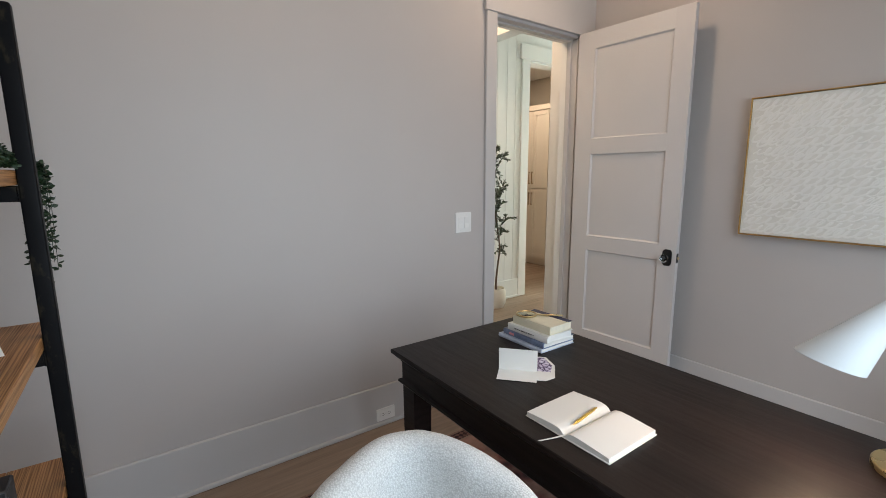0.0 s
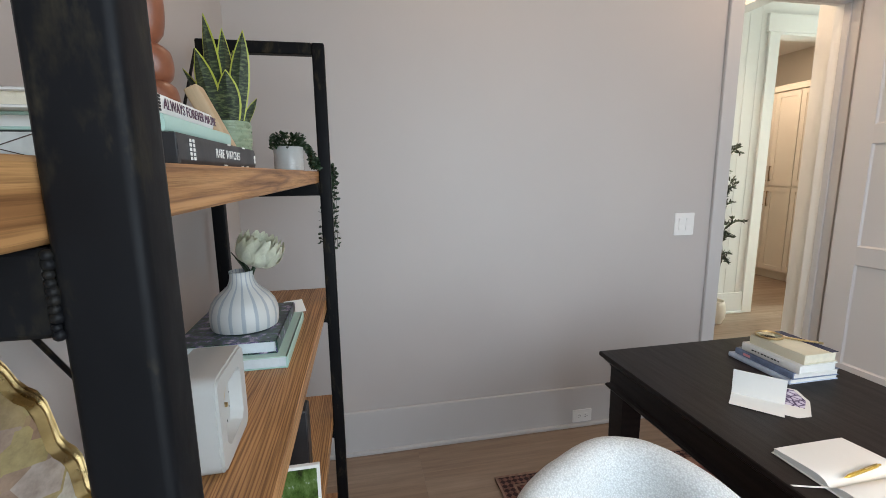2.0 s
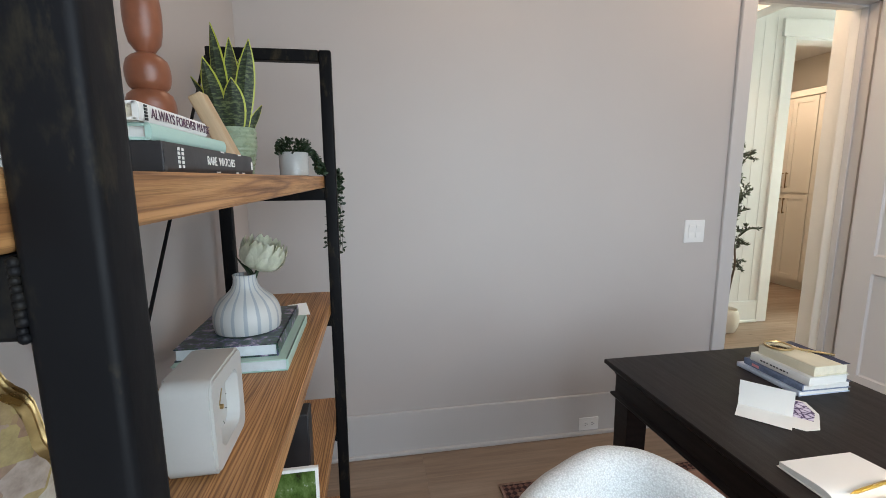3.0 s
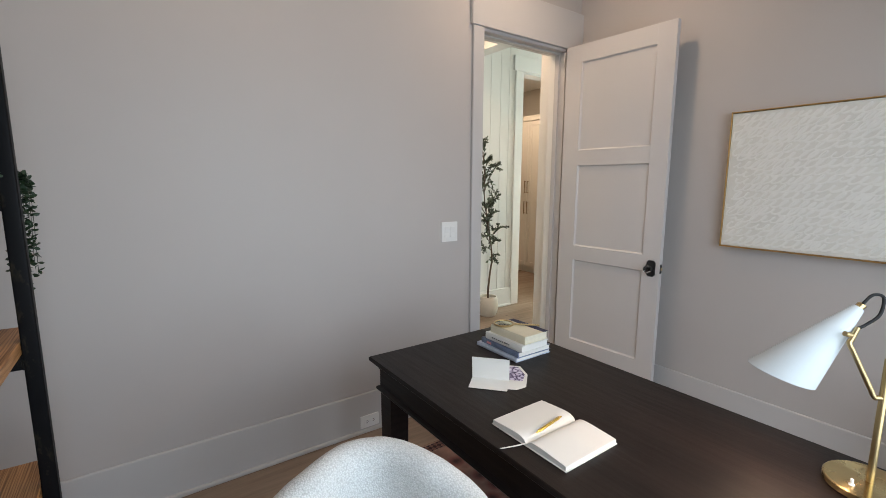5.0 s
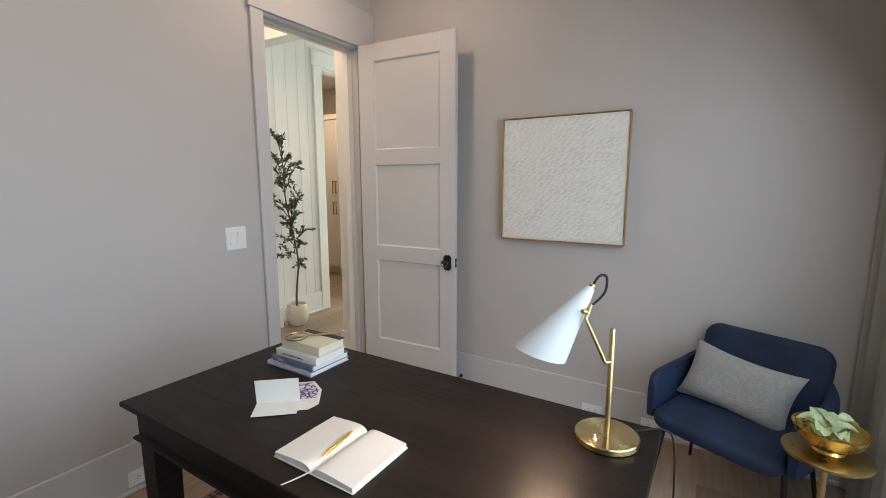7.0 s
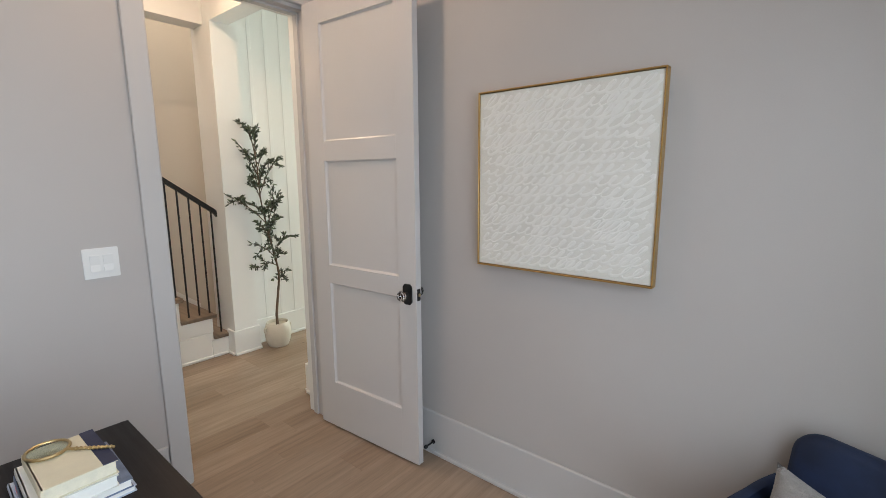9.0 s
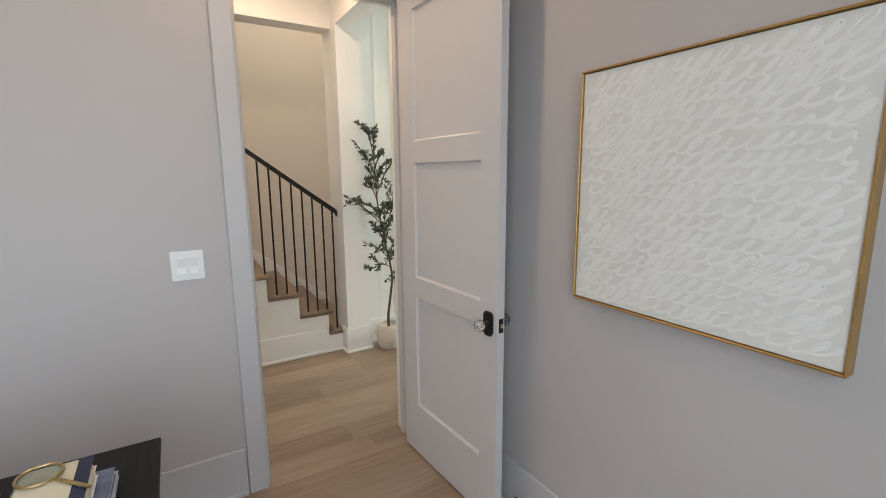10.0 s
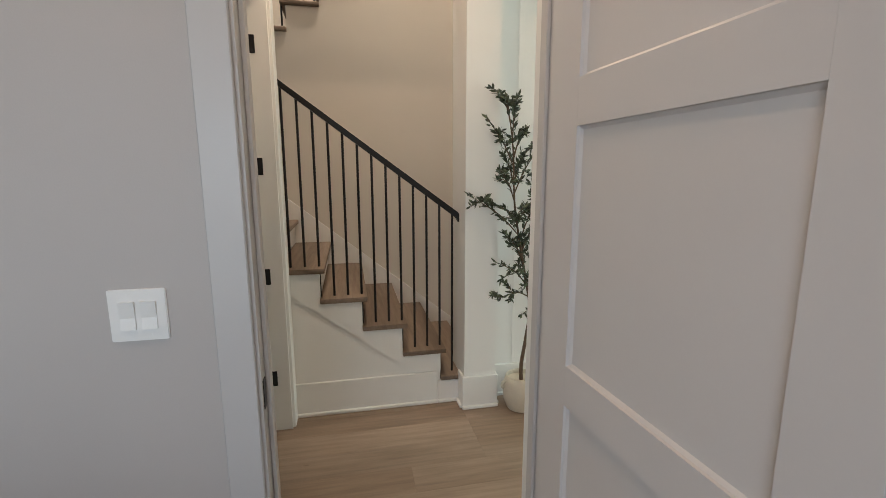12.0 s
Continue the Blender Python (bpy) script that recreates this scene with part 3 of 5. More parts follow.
# ---- painting ----
art = thing("framed_painting", pose(E, 0.811, 1.487, 0, 0, -90), "square off-white textured painting in a thin gold frame", "painting")
CANVAS = surface("painted_canvas", (0.728, 0.708, 0.652), 0.75, vary=0.05, scale=11, grain=700, relief=0.5)
STROKE = surface("white_brush_paint", (0.795, 0.780, 0.735), 0.6, vary=0.03, scale=30, grain=300, relief=0.4)
AW, AH = 0.757, 0.758
bm = bmesh.new()
for x0, x1, z0, z1 in ((-AW / 2, AW / 2, AH / 2 - 0.006, AH / 2), (-AW / 2, AW / 2, -AH / 2, -AH / 2 + 0.006), (-AW / 2, -AW / 2 + 0.006, -AH / 2 + 0.006, AH / 2 - 0.006), (AW / 2 - 0.006, AW / 2, -AH / 2 + 0.006, AH / 2 - 0.006)):
    box(bm, x0, x1, -0.055, -0.014, z0, z1, 0.0015)
part("frame", bm, GOLDWOOD, art, "thin gold frame", smooth=False)
part("canvas", cube(-AW / 2 + 0.006, AW / 2 - 0.006, -0.047, -0.0005, -AH / 2 + 0.008, AH / 2 - 0.008, 0.002), CANVAS, art)
rng = random.Random(5)
bm = bmesh.new()
rows = 17
for r in range(rows):
    zc = AH / 2 - 0.045 - r * (AH - 0.09) / (rows - 1)
    x, ph = -AW / 2 + 0.03 + rng.random() * 0.02, rng.random() * 6
    amp = 0.019 + 0.006 * rng.random()
    pts = []
    while x < AW / 2 - 0.03:
        a = amp * (0.85 + 0.75 * noise.noise((x * 11, r * 3.1, 0)))
        z = zc + a * math.sin(ph) + 0.011 * noise.noise((x * 5, r, 7))
        px = x + a * 0.75 * math.cos(ph) + 0.95 * (z - zc)
        px = max(-AW / 2 + 0.02, min(AW / 2 - 0.02, px))
        pts.append((px, z))
        ph += 0.30 + 0.10 * noise.noise((x * 13, r * 1.7, 5))
        x += 0.0020 + 0.0012 * noise.noise((x * 7, r * 2, 3))
    prev = None
    for i, (px, z) in enumerate(pts):
        q = pts[min(i + 1, len(pts) - 1)]
        o = pts[max(i - 1, 0)]
        d = Vector((q[0] - o[0], 0, q[1] - o[1])).normalized()
        n = Vector((-d.z, 0, d.x)) * (0.0054 + 0.0026 * noise.noise((px * 20, z * 20, 1)))
        c = Vector((px, -0.0475, z))
        cur = [bm.verts.new(c + n), bm.verts.new(c + Vector((0, -0.0016 - 0.0003 * (i % 3), 0))), bm.verts.new(c - n)]
        if prev:
            for k in (0, 1):
                bm.faces.new((prev[k], prev[k + 1], cur[k + 1], cur[k]))
        prev = cur
tagged(part("brushwork", bm, STROKE, art, "looping white brush strokes"), kind="stuff")

# ---- rug ----
m_rug, t, b = nodes_of("faded_persian_rug")
v = coords(t)
vor = node(t, "ShaderNodeTexVoronoi", Scale=11.0)
t.links.new(v, vor.inputs["Vector"])
c1 = ramp(t, vor.outputs["Distance"], ((0.1, (0.06, 0.035, 0.035)), (0.35, (0.24, 0.10, 0.085)), (0.6, (0.32, 0.20, 0.16))))
c2 = ramp(t, noise_tex(t, v, 5, 5), ((0.35, (0.55, 0.5, 0.5)), (0.65, (1.15, 1.05, 1.0))))
t.links.new(mixed(t, 1.0, c1, c2, "MULTIPLY"), b.inputs["Base Color"])
b.inputs["Roughness"].default_value = 0.95
bump(t, b, noise_tex(t, v, 350, 3), 0.6, 0.003)
BORDER, t, b = nodes_of("rug_border_wool")
v = coords(t)
rot = node(t, "ShaderNodeMapping", Rotation=(0, 0, radians(45)), Scale=(1.0, 1.0, 1.0))
t.links.new(v, rot.inputs["Vector"])
chk = node(t, "ShaderNodeTexChecker", Scale=48.0, Color1=(0.20, 0.105, 0.085, 1), Color2=(0.045, 0.020, 0.022, 1))
t.links.new(rot.outputs[0], chk.inputs["Vector"])
c2 = ramp(t, noise_tex(t, v, 60, 4), ((0.35, (0.6, 0.58, 0.58)), (0.65, (1.1, 1.05, 1.0))))
t.links.new(mixed(t, 1.0, chk.outputs["Color"], c2, "MULTIPLY"), b.inputs["Base Color"])
b.inputs["Roughness"].default_value = 0.95
bump(t, b, noise_tex(t, v, 300, 3), 0.6, 0.003)
GUARD = surface("rug_guard_stripe_wool", (0.30, 0.19, 0.145), 0.95, vary=0.3, scale=50, grain=300, relief=0.6)
rug = thing("area_rug", pose(1.33, 0.735, 0.0), "faded red and brown patterned rug on the oak floor", "rug")
part("field", cube(-0.68, 0.68, -1.14, 1.14, 0.003, 0.011), m_rug, rug, smooth=False)
bm = bmesh.new()
for x0, x1, y0, y1 in ((-0.78, 0.78, 1.14, 1.22), (-0.78, 0.78, -1.22, -1.14), (-0.78, -0.68, -1.14, 1.14), (0.68, 0.78, -1.14, 1.14)):
    box(bm, x0, x1, y0, y1, 0.002, 0.010, 0.002)
part("border", bm, BORDER, rug, "dark red border with a diamond lattice")
for o, wd in ((0.0, 0.012), (0.07, 0.010)):
    bm = bmesh.new()
    for x0, x1, y0, y1 in ((-0.78 + o, 0.78 - o, 1.22 - o - wd, 1.22 - o), (-0.78 + o, 0.78 - o, -1.22 + o, -1.22 + o + wd), (-0.78 + o, -0.78 + o + wd, -1.22 + o + wd, 1.22 - o - wd), (0.78 - o - wd, 0.78 - o, -1.22 + o + wd, 1.22 - o - wd)):
        box(bm, x0, x1, y0, y1, 0.004, 0.0125, 0.001)
    part("guard_stripe", bm, GUARD, rug, "faded rose guard stripe")

# ---- desk ----
DX0, DX1, DY0, DY1, DZ = 0.890, 1.650, 0.088, 1.655, 0.745
cx, cy = (DX0 + DX1) / 2, (DY0 + DY1) / 2
hx, hy = (DX1 - DX0) / 2, (DY1 - DY0) / 2
desk = thing("writing_desk", pose(cx, cy, 0), "black stained wooden writing desk with square legs", "desk")


def band(bm, steps):
    """A moulding that runs round a rectangle: steps of inset and height, from the top down."""
    rings = [[bm.verts.new((sx * (hx - i), sy * (hy - i), z)) for sx, sy in ((-1, -1), (1, -1), (1, 1), (-1, 1))] for i, z in steps]
    skin(bm, rings)


bm = bmesh.new()
band(bm, ((0.003, DZ), (0.0, DZ - 0.003), (0.0, DZ - 0.016), (0.004, DZ - 0.020), (0.010, DZ - 0.022), (0.014, DZ - 0.030), (0.024, DZ - 0.040), (0.030, DZ - 0.042), (0.030, DZ - 0.05)))
part("desktop", bm, BLACKWOOD, desk, smooth=False)
bm = bmesh.new()
band(bm, ((0.034, DZ - 0.05), (0.034, 0.622), (0.022, 0.616), (0.020, 0.608), (0.026, 0.600), (0.036, 0.596), (0.040, 0.597), (0.040, 0.594)))
part("apron", bm, BLACKWOOD, desk, smooth=False)
for sx in (-1, 1):
    for sy in (-1, 1):
        bm = bmesh.new()
        x, y = sx * (hx - 0.036 - 0.042), sy * (hy - 0.036 - 0.042)
        rings = []
        for h, z in ((0.042, 0.60), (0.042, 0.50), (0.040, 0.30), (0.036, 0.06), (0.040, 0.05), (0.040, 0.012)):
            rings.append([bm.verts.new((x + a * h, y + c * h, z)) for a, c in ((-1, -1), (1, -1), (1, 1), (-1, 1))])
        skin(bm, rings)
        part("leg", bm, BLACKWOOD, desk, smooth=False)

# ---- desk chair ----
m_b, t, b = nodes_of("boucle_wool")
v = coords(t)
vor = node(t, "ShaderNodeTexVoronoi", Scale=240.0)
t.links.new(v, vor.inputs["Vector"])
# loops darken towards their edges: crease shade put into the colour
t.links.new(ramp(t, vor.outputs["Distance"], ((0.0, (0.74, 0.75, 0.74)), (0.8, (0.50, 0.51, 0.50)))), b.inputs["Base Color"])
b.inputs["Roughness"].default_value = 0.95
b.inputs["Sheen Weight"].default_value = 0.15
inv = t.nodes.new("ShaderNodeMath")
inv.operation = "SUBTRACT"
inv.inputs[0].default_value = 1.0
t.links.new(vor.outputs["Distance"], inv.inputs[1])
bump(t, b, inv.outputs[0], 0.55, 0.003)
chair = thing("desk_chair", pose(0.485, 0.790, 0.0), "white boucle barrel chair turned away from the desk", "chair")


def squircle(a, r, n=2.9):
    return r / (abs(math.cos(a)) ** n + abs(math.sin(a)) ** n) ** (1 / n)


bm = bmesh.new()
NS, rows_ = 60, []
for i in range(NS + 1):
    f = abs(i / NS - 0.5) * 2
    a = radians(68 - 112 + 224 * i / NS)
    top = 0.803 - 0.115 * f ** 2.4
    prof = [(-0.055, 0.26), (-0.012, 0.29), (0.0, 0.42), (0.0, 0.58)]
    for k in range(13):
        q = math.pi * k / 12
        prof.append((-0.045 + 0.045 * math.cos(q), top - 0.05 + 0.05 * math.sin(q)))
    prof += [(-0.10, 0.60), (-0.115, 0.50), (-0.11, 0.36)]
    ring_ = []
    for o, z in prof:
        r = squircle(a - radians(23), 0.258) + o + 0.003 * noise.noise((a * 3, z * 9, 0))
        ring_.append(bm.verts.new((math.cos(a) * r, math.sin(a) * r, z + 0.003 * noise.noise((a * 5, z * 11, 2)))))
    rows_.append(ring_)
skin(bm, rows_)
part("backrest", bm, m_b, chair, "white boucle barrel back")
bm = bmesh.new()
lathe(bm, ((0.14, 0.27), (0.19, 0.28), (0.205, 0.32), (0.20, 0.43), (0.175, 0.462), (0.1, 0.475), (0.01, 0.478)), 40)
part("seat", bm, m_b, chair)
bm = bmesh.new()
lathe(bm, ((0.20, 0.012), (0.20, 0.022), (0.05, 0.035), (0.03, 0.05), (0.028, 0.275)), 32)
part("base", bm, STEEL, chair, "black metal base")

# ---- things on the desk ----
WHITEBOOK = surface("white_book_cover", (0.78, 0.77, 0.73), 0.45, vary=0.03, scale=20)
NAVY = surface("navy_book_cloth", (0.025, 0.03, 0.07), 0.6, vary=0.1, scale=30)
BLUEBOOK = surface("blue_grey_book_cover", (0.16, 0.20, 0.30), 0.35, vary=0.3, scale=28)
SILVER = surface("pale_blue_book_cover", (0.50, 0.55, 0.66), 0.35, vary=0.15, scale=25)
MINT = surface("mint_book_cover", (0.42, 0.60, 0.53), 0.4, vary=0.04, scale=12)
DARKBOOK = surface("black_book_cover", (0.022, 0.022, 0.024), 0.38, vary=0.2, scale=14)
INK = surface("black_ink", (0.02, 0.02, 0.02), 0.6)
CREAMCLOTH = surface("cream_book_cloth", (0.70, 0.64, 0.48), 0.7, vary=0.05, scale=15)


def book(m, w, d, h, cover, label, pages=None, round_spine=True, group=""):
    """A closed book lying flat: spine along local x at y = 0, pages open to +y."""
    ob = thing("book", m, label, "book", group)
    c = 0.0028
    bm = bmesh.new()
    box(bm, -w / 2, w / 2, 0.002, d, 0, c, 0.0008)
    part("back_cover", bm, cover, ob)
    part("front_cover", cube(-w / 2, w / 2, 0.002, d, h - c, h, 0.0008), cover, ob)
    bm = bmesh.new()
    prof = [(0.0022 - 0.0022 * math.sin(math.pi * i / 8) ** 0.5, h * i / 8) for i in range(9)] + [(0.0055, h), (0.0055, 0)]
    prism(bm, prof, -w / 2, w / 2, "x")
    part("spine", bm, cover, ob)
    part("page_block", cube(-w / 2 + 0.004, w / 2 - 0.004, 0.006, d - 0.004, c, h - c), pages or CREAM, ob, "cream page block", smooth=False)
    return ob


def words(parent, text, size, m, material, name="lettering"):
    cu = bpy.data.curves.new(name, "FONT")
    cu.body, cu.size, cu.align_x, cu.align_y, cu.extrude = text, size, "CENTER", "CENTER", 0.0002
    tmp = bpy.data.objects.new(name, cu)
    scene.collection.objects.link(tmp)
    me = bpy.data.meshes.new_from_object(tmp.evaluated_get(bpy.context.evaluated_depsgraph_get()))
    bpy.data.objects.remove(tmp)
    me.materials.clear()
    me.materials.append(material)
    ob = new(name, me)
    ob.parent = parent
    ob.matrix_local = m
    return ob


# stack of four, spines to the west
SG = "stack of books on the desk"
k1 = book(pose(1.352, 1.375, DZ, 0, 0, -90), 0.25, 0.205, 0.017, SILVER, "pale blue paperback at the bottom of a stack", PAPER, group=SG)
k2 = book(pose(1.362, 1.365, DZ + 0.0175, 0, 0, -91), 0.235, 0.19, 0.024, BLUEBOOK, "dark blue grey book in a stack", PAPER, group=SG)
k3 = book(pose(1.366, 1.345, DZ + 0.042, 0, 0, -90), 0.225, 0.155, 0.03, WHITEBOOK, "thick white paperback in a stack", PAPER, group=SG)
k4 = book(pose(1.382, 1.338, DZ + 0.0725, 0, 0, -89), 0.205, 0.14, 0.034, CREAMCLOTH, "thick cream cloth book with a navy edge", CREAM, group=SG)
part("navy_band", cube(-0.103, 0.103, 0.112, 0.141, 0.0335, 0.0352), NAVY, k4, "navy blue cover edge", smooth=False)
bm = bmesh.new()
for i in range(9):
    box(bm, -0.07 + i * 0.013, -0.061 + i * 0.013 - 0.002 * (i % 3), -0.0009, -0.0002, 0.012, 0.017)
part("lettering", bm, INK, k3, "small dark spine print", smooth=False)
PINK = surface("pink_print", (0.75, 0.30, 0.33), 0.5)
part("cover_mark", cube(-0.08, -0.05, -0.0009, -0.0002, 0.006, 0.016), PINK, k2, "pink spine mark", smooth=False)

mag = thing("magnifying_glass", pose(1.425, 1.405, DZ + 0.1085, 0, 0, -46), "brass magnifying glass lying on the book stack", "magnifying glass")
bm = bmesh.new()
tor = []
for i in range(41):
    a = 2 * math.pi * i / 40
    tor.append((0.042 * math.cos(a), 0.042 * math.sin(a), 0.004))
tube(bm, tor, 0.004, 8, caps=False)
part("rim", bm, BRASS, mag, "brass rim")
bm = bmesh.new()
lathe(bm, ((0.0005, 0.002), (0.039, 0.0035), (0.039, 0.0045), (0.0005, 0.006)), 32)
part("lens", bm, glass_mat("lens_glass", (0.9, 0.97, 0.92)), mag, "clear glass lens")
bm = bmesh.new()
tube(bm, [(0.044 + 0.01 * i, 0, 0.0045) for i in range(12)], 0.0036, 10)
for i in range(9):
    lathe(bm, ((0.0045, -0.0015), (0.0052, 0), (0.0045, 0.0015)), 10, pose(0.066 + 0.01 * i, 0, 0.0045, 0, 90))
part("handle", bm, BRASS, mag, "ridged brass handle")

# open notebook with pen
nb = thing("open_notebook", pose(1.072, 0.818, DZ, 0, 0, 0), "open blank notebook with white pages on the desk", "notebook")


def page_z(y):
    s = abs(y)
    return 0.004 + 0.021 * (1 - math.exp(-s * 75)) * (1 - 0.50 * s / 0.14)


bm = bmesh.new()
rws = []
for i in range(41):
    y = -0.138 + 0.276 * i / 40
    rws.append([bm.verts.new((x, y, z)) for x, z in ((-0.107, 0.003), (-0.107, page_z(y)), (-0.03, page_z(y) + 0.0006), (0.05, page_z(y) + 0.0004), (0.107, page_z(y)), (0.107, 0.003))])
skin(bm, rws)
part("page_block", bm, surface("notebook_paper", (0.71, 0.695, 0.65), 0.8, vary=0.015, scale=9, grain=500, relief=0.1), nb)
part("cover", cube(-0.110, 0.110, -0.142, 0.142, 0.0, 0.003, 0.001), surface("white_notebook_cover", (0.7, 0.68, 0.62), 0.6), nb)
bm = bmesh.new()
rb = spline([(-0.10, 0.0, 0.006), (-0.112, 0.004, 0.006), (-0.135, 0.016, 0.002), (-0.175, 0.03, 0.0015)], 5)
pr = None
for p in rb:
    cur = [bm.verts.new(p + Vector((0.001, -0.003, 0))), bm.verts.new(p + Vector((-0.001, 0.003, 0))), bm.verts.new(p + Vector((-0.001, 0.003, 0.0006))), bm.verts.new(p + Vector((0.001, -0.003, 0.0006)))]
    if pr:
        for k in range(4):
            bm.faces.new((pr[k], pr[(k + 1) % 4], cur[(k + 1) % 4], cur[k]))
    pr = cur
part("ribbon", bm, PAPER, nb, "white ribbon marker")
pen = thing("ballpoint_pen", pose(1.068, 0.828, DZ + 0.0215, 0, 0, 8), "gold ballpoint pen on the open notebook", "pen")
bm = bmesh.new()
lathe(bm, ((0.0008, -0.066), (0.0032, -0.052), (0.0042, -0.048), (0.0042, 0.05), (0.0036, 0.054), (0.0025, 0.055), (0.0025, 0.066)), 14, pose(0, 0, 0.0042, 0, 90))
part("barrel", bm, surface("yellow_gold_lacquer", (0.75, 0.50, 0.10), 0.25, 0.7), pen)
part("clip", cube(0.006, 0.054, -0.0016, 0.0016, 0.0088, 0.0102, 0.0004), BRASS, pen, "gold pen clip")

# folded card and envelope
card = thing("folded_card", pose(1.163, 1.192, DZ, 0, 0, -48.7), "blank white folded card standing open on the desk", "card")
bm = bmesh.new()
prism(bm, [(-0.085, 0.0032), (0.0, 0.0040), (-0.006, 0.045), (-0.013, 0.089), (-0.0118, 0.0892), (-0.0046, 0.045), (0.0015, 0.0030), (-0.085, 0.0024)], -0.069, 0.069, "x")
part("card_sheet", bm, PAPER, card, smooth=False)
env = thing("envelope", pose(1.163, 1.192, DZ, 0, 0, -48.7), "white envelope with a purple patterned lining", "envelope")
bm = bmesh.new()
prism(bm, [(-0.03, -0.066), (0.101, -0.061), (0.132, -0.03), (0.132, 0.074), (0.10, 0.145), (-0.03, 0.145)], 0.0005, 0.0022, "z")
part("envelope_sheet", bm, PAPER, env, smooth=False)
m_l, t, b = nodes_of("purple_pebble_lining")
v = coords(t)
vor = node(t, "ShaderNodeTexVoronoi", Scale=46.0)
vor.feature = "DISTANCE_TO_EDGE"
t.links.new(v, vor.inputs["Vector"])
t.links.new(ramp(t, vor.outputs["Distance"], ((0.05, (0.06, 0.035, 0.10)), (0.10, (0.46, 0.41, 0.56)), (0.4, (0.72, 0.69, 0.77)))), b.inputs["Base Color"])
b.inputs["Roughness"].default_value = 0.7
bm = bmesh.new()
prism(bm, [(-0.02, 0.012), (0.118, 0.012), (0.122, 0.07), (0.092, 0.135), (-0.02, 0.135)], 0.0023, 0.0028, "z")
part("lining", bm, m_l, env, "purple pebble patterned lining", smooth=False)

# desk lamp
dl = thing("desk_lamp", pose(1.490, 0.205, DZ), "brass desk lamp with a white cone shade on the desk", "lamp")
bm = bmesh.new()
lathe(bm, ((0.082, 0.0), (0.088, 0.003), (0.088, 0.016), (0.085, 0.019), (0.0105, 0.020)), 72, pose(0.024, 0.014, 0))
part("base", bm, SPUN, dl, "round brushed brass base")
bm = bmesh.new()
lathe(bm, ((0.0078, 0.018), (0.0078, 0.326), (0.0065, 0.328)), 18, pose(0.024, 0.014, 0))
part("post", bm, BRASS, dl)
P0, P1, P2, P3 = Vector((0.024, 0.014, 0.232)), Vector((0.006, 0.026, 0.235)), Vector((-0.026, 0.076, 0.358)), Vector((0.012, 0.073, 0.388))
bm = bmesh.new()
tube(bm, spline([P0, P0 + (P1 - P0) * 0.6, P1, P1 + (P2 - P1) * 0.15, P1 + (P2 - P1) * 0.5, P1 + (P2 - P1) * 0.85, P2, P2 + (P3 - P2) * 0.3, P3], 5), 0.0056, 12)
part("arm", bm, BRASS, dl, "bent brass arm")
apex = Vector((0.034, 0.081, 0.432))
mouth = Vector((-0.067, 0.181, 0.251))
ax = (apex - mouth).normalized()
turn = ax.to_track_quat("Z", "Y").to_matrix().to_4x4()
L = (apex - mouth).length
bm = bmesh.new()
lathe(bm, ((0.068, 0.0), (0.069, 0.001), (0.0125, L), (0.010, L + 0.002), (0.009, L - 0.002), (0.0665, 0.002)), 48, None, False, False)
# the mouth is cut aslant, nearer to level than square to the cone
cut = (turn.inverted().to_3x3() @ (ax * 0.45 + Vector((0, 0, 0.55)))).normalized()
for vv in bm.verts:
    if vv.co.z < 0.01:
        drop = -(cut.x * vv.co.x + cut.y * vv.co.y) / cut.z
        k = 1 - drop / L
        vv.co.x, vv.co.y, vv.co.z = vv.co.x * k, vv.co.y * k, vv.co.z + drop * k
bmesh.ops.transform(bm, matrix=Matrix.Translation(mouth) @ turn, verts=bm.verts)
bmesh.ops.remove_doubles(bm, verts=bm.verts, dist=0.0001)
part("shade", bm, surface("white_enamel_shade", (0.50, 0.53, 0.54), 0.65, vary=0.01), dl, "white enamelled cone shade")
bm = bmesh.new()
lathe(bm, ((0.0095, L - 0.001), (0.0095, L + 0.012), (0.007, L + 0.014)), 18, Matrix.Translation(mouth) @ turn)
part("shade_cap", bm, BRASS, dl)
bm = bmesh.new()
tube(bm, [P2 + Vector((0.002, 0, 0.02)), P2 + Vector((-0.012, 0.008, 0.024))], 0.006, 12)
part("joint", bm, BRASS, dl)
bm = bmesh.new()
tip = apex + ax * 0.012
tube(bm, spline([tip, tip + ax * 0.03, tip + ax * 0.028 + Vector((0.014, -0.018, -0.002)), P3 + Vector((0.040, -0.028, 0.034)), P3 + Vector((0.018, -0.010, 0.008)), P3], 7), 0.0036, 10)
part("cord", bm, CORD, dl, "black fabric cord")
bm = bmesh.new()
lathe(bm, ((0.006, 0.0195), (0.006, 0.022), (0.0035, 0.023), (0.0035, 0.034), (0.001, 0.036)), 14, pose(-0.028, 0.036, 0))
part("toggle", bm, PLASTIC, dl, "small metal switch")
bm = bmesh.new()
lathe(bm, ((0.001, 0.022), (0.015, 0.030), (0.020, 0.046), (0.015, 0.065), (0.011, 0.08), (0.011, 0.12)), 18, Matrix.Translation(mouth) @ turn)
bulb = part("bulb", bm, glow("bulb_glow", (1.0, 0.72, 0.42), 14.0), dl, "glowing bulb")
bulb.visible_shadow = False
bm = bmesh.new()
tube(bm, spline([(0.085, -0.03, 0.008), (0.11, -0.06, 0.006), (0.155, -0.118, 0.004), (0.18, -0.15, -0.05), (0.185, -0.16, -0.3), (0.19, -0.15, -0.68), (0.3, -0.1, -0.735), (0.6, -0.05, -0.737), (1.2, -0.02, -0.735), (1.43, -0.0, -0.70)], 7), 0.0028, 8)
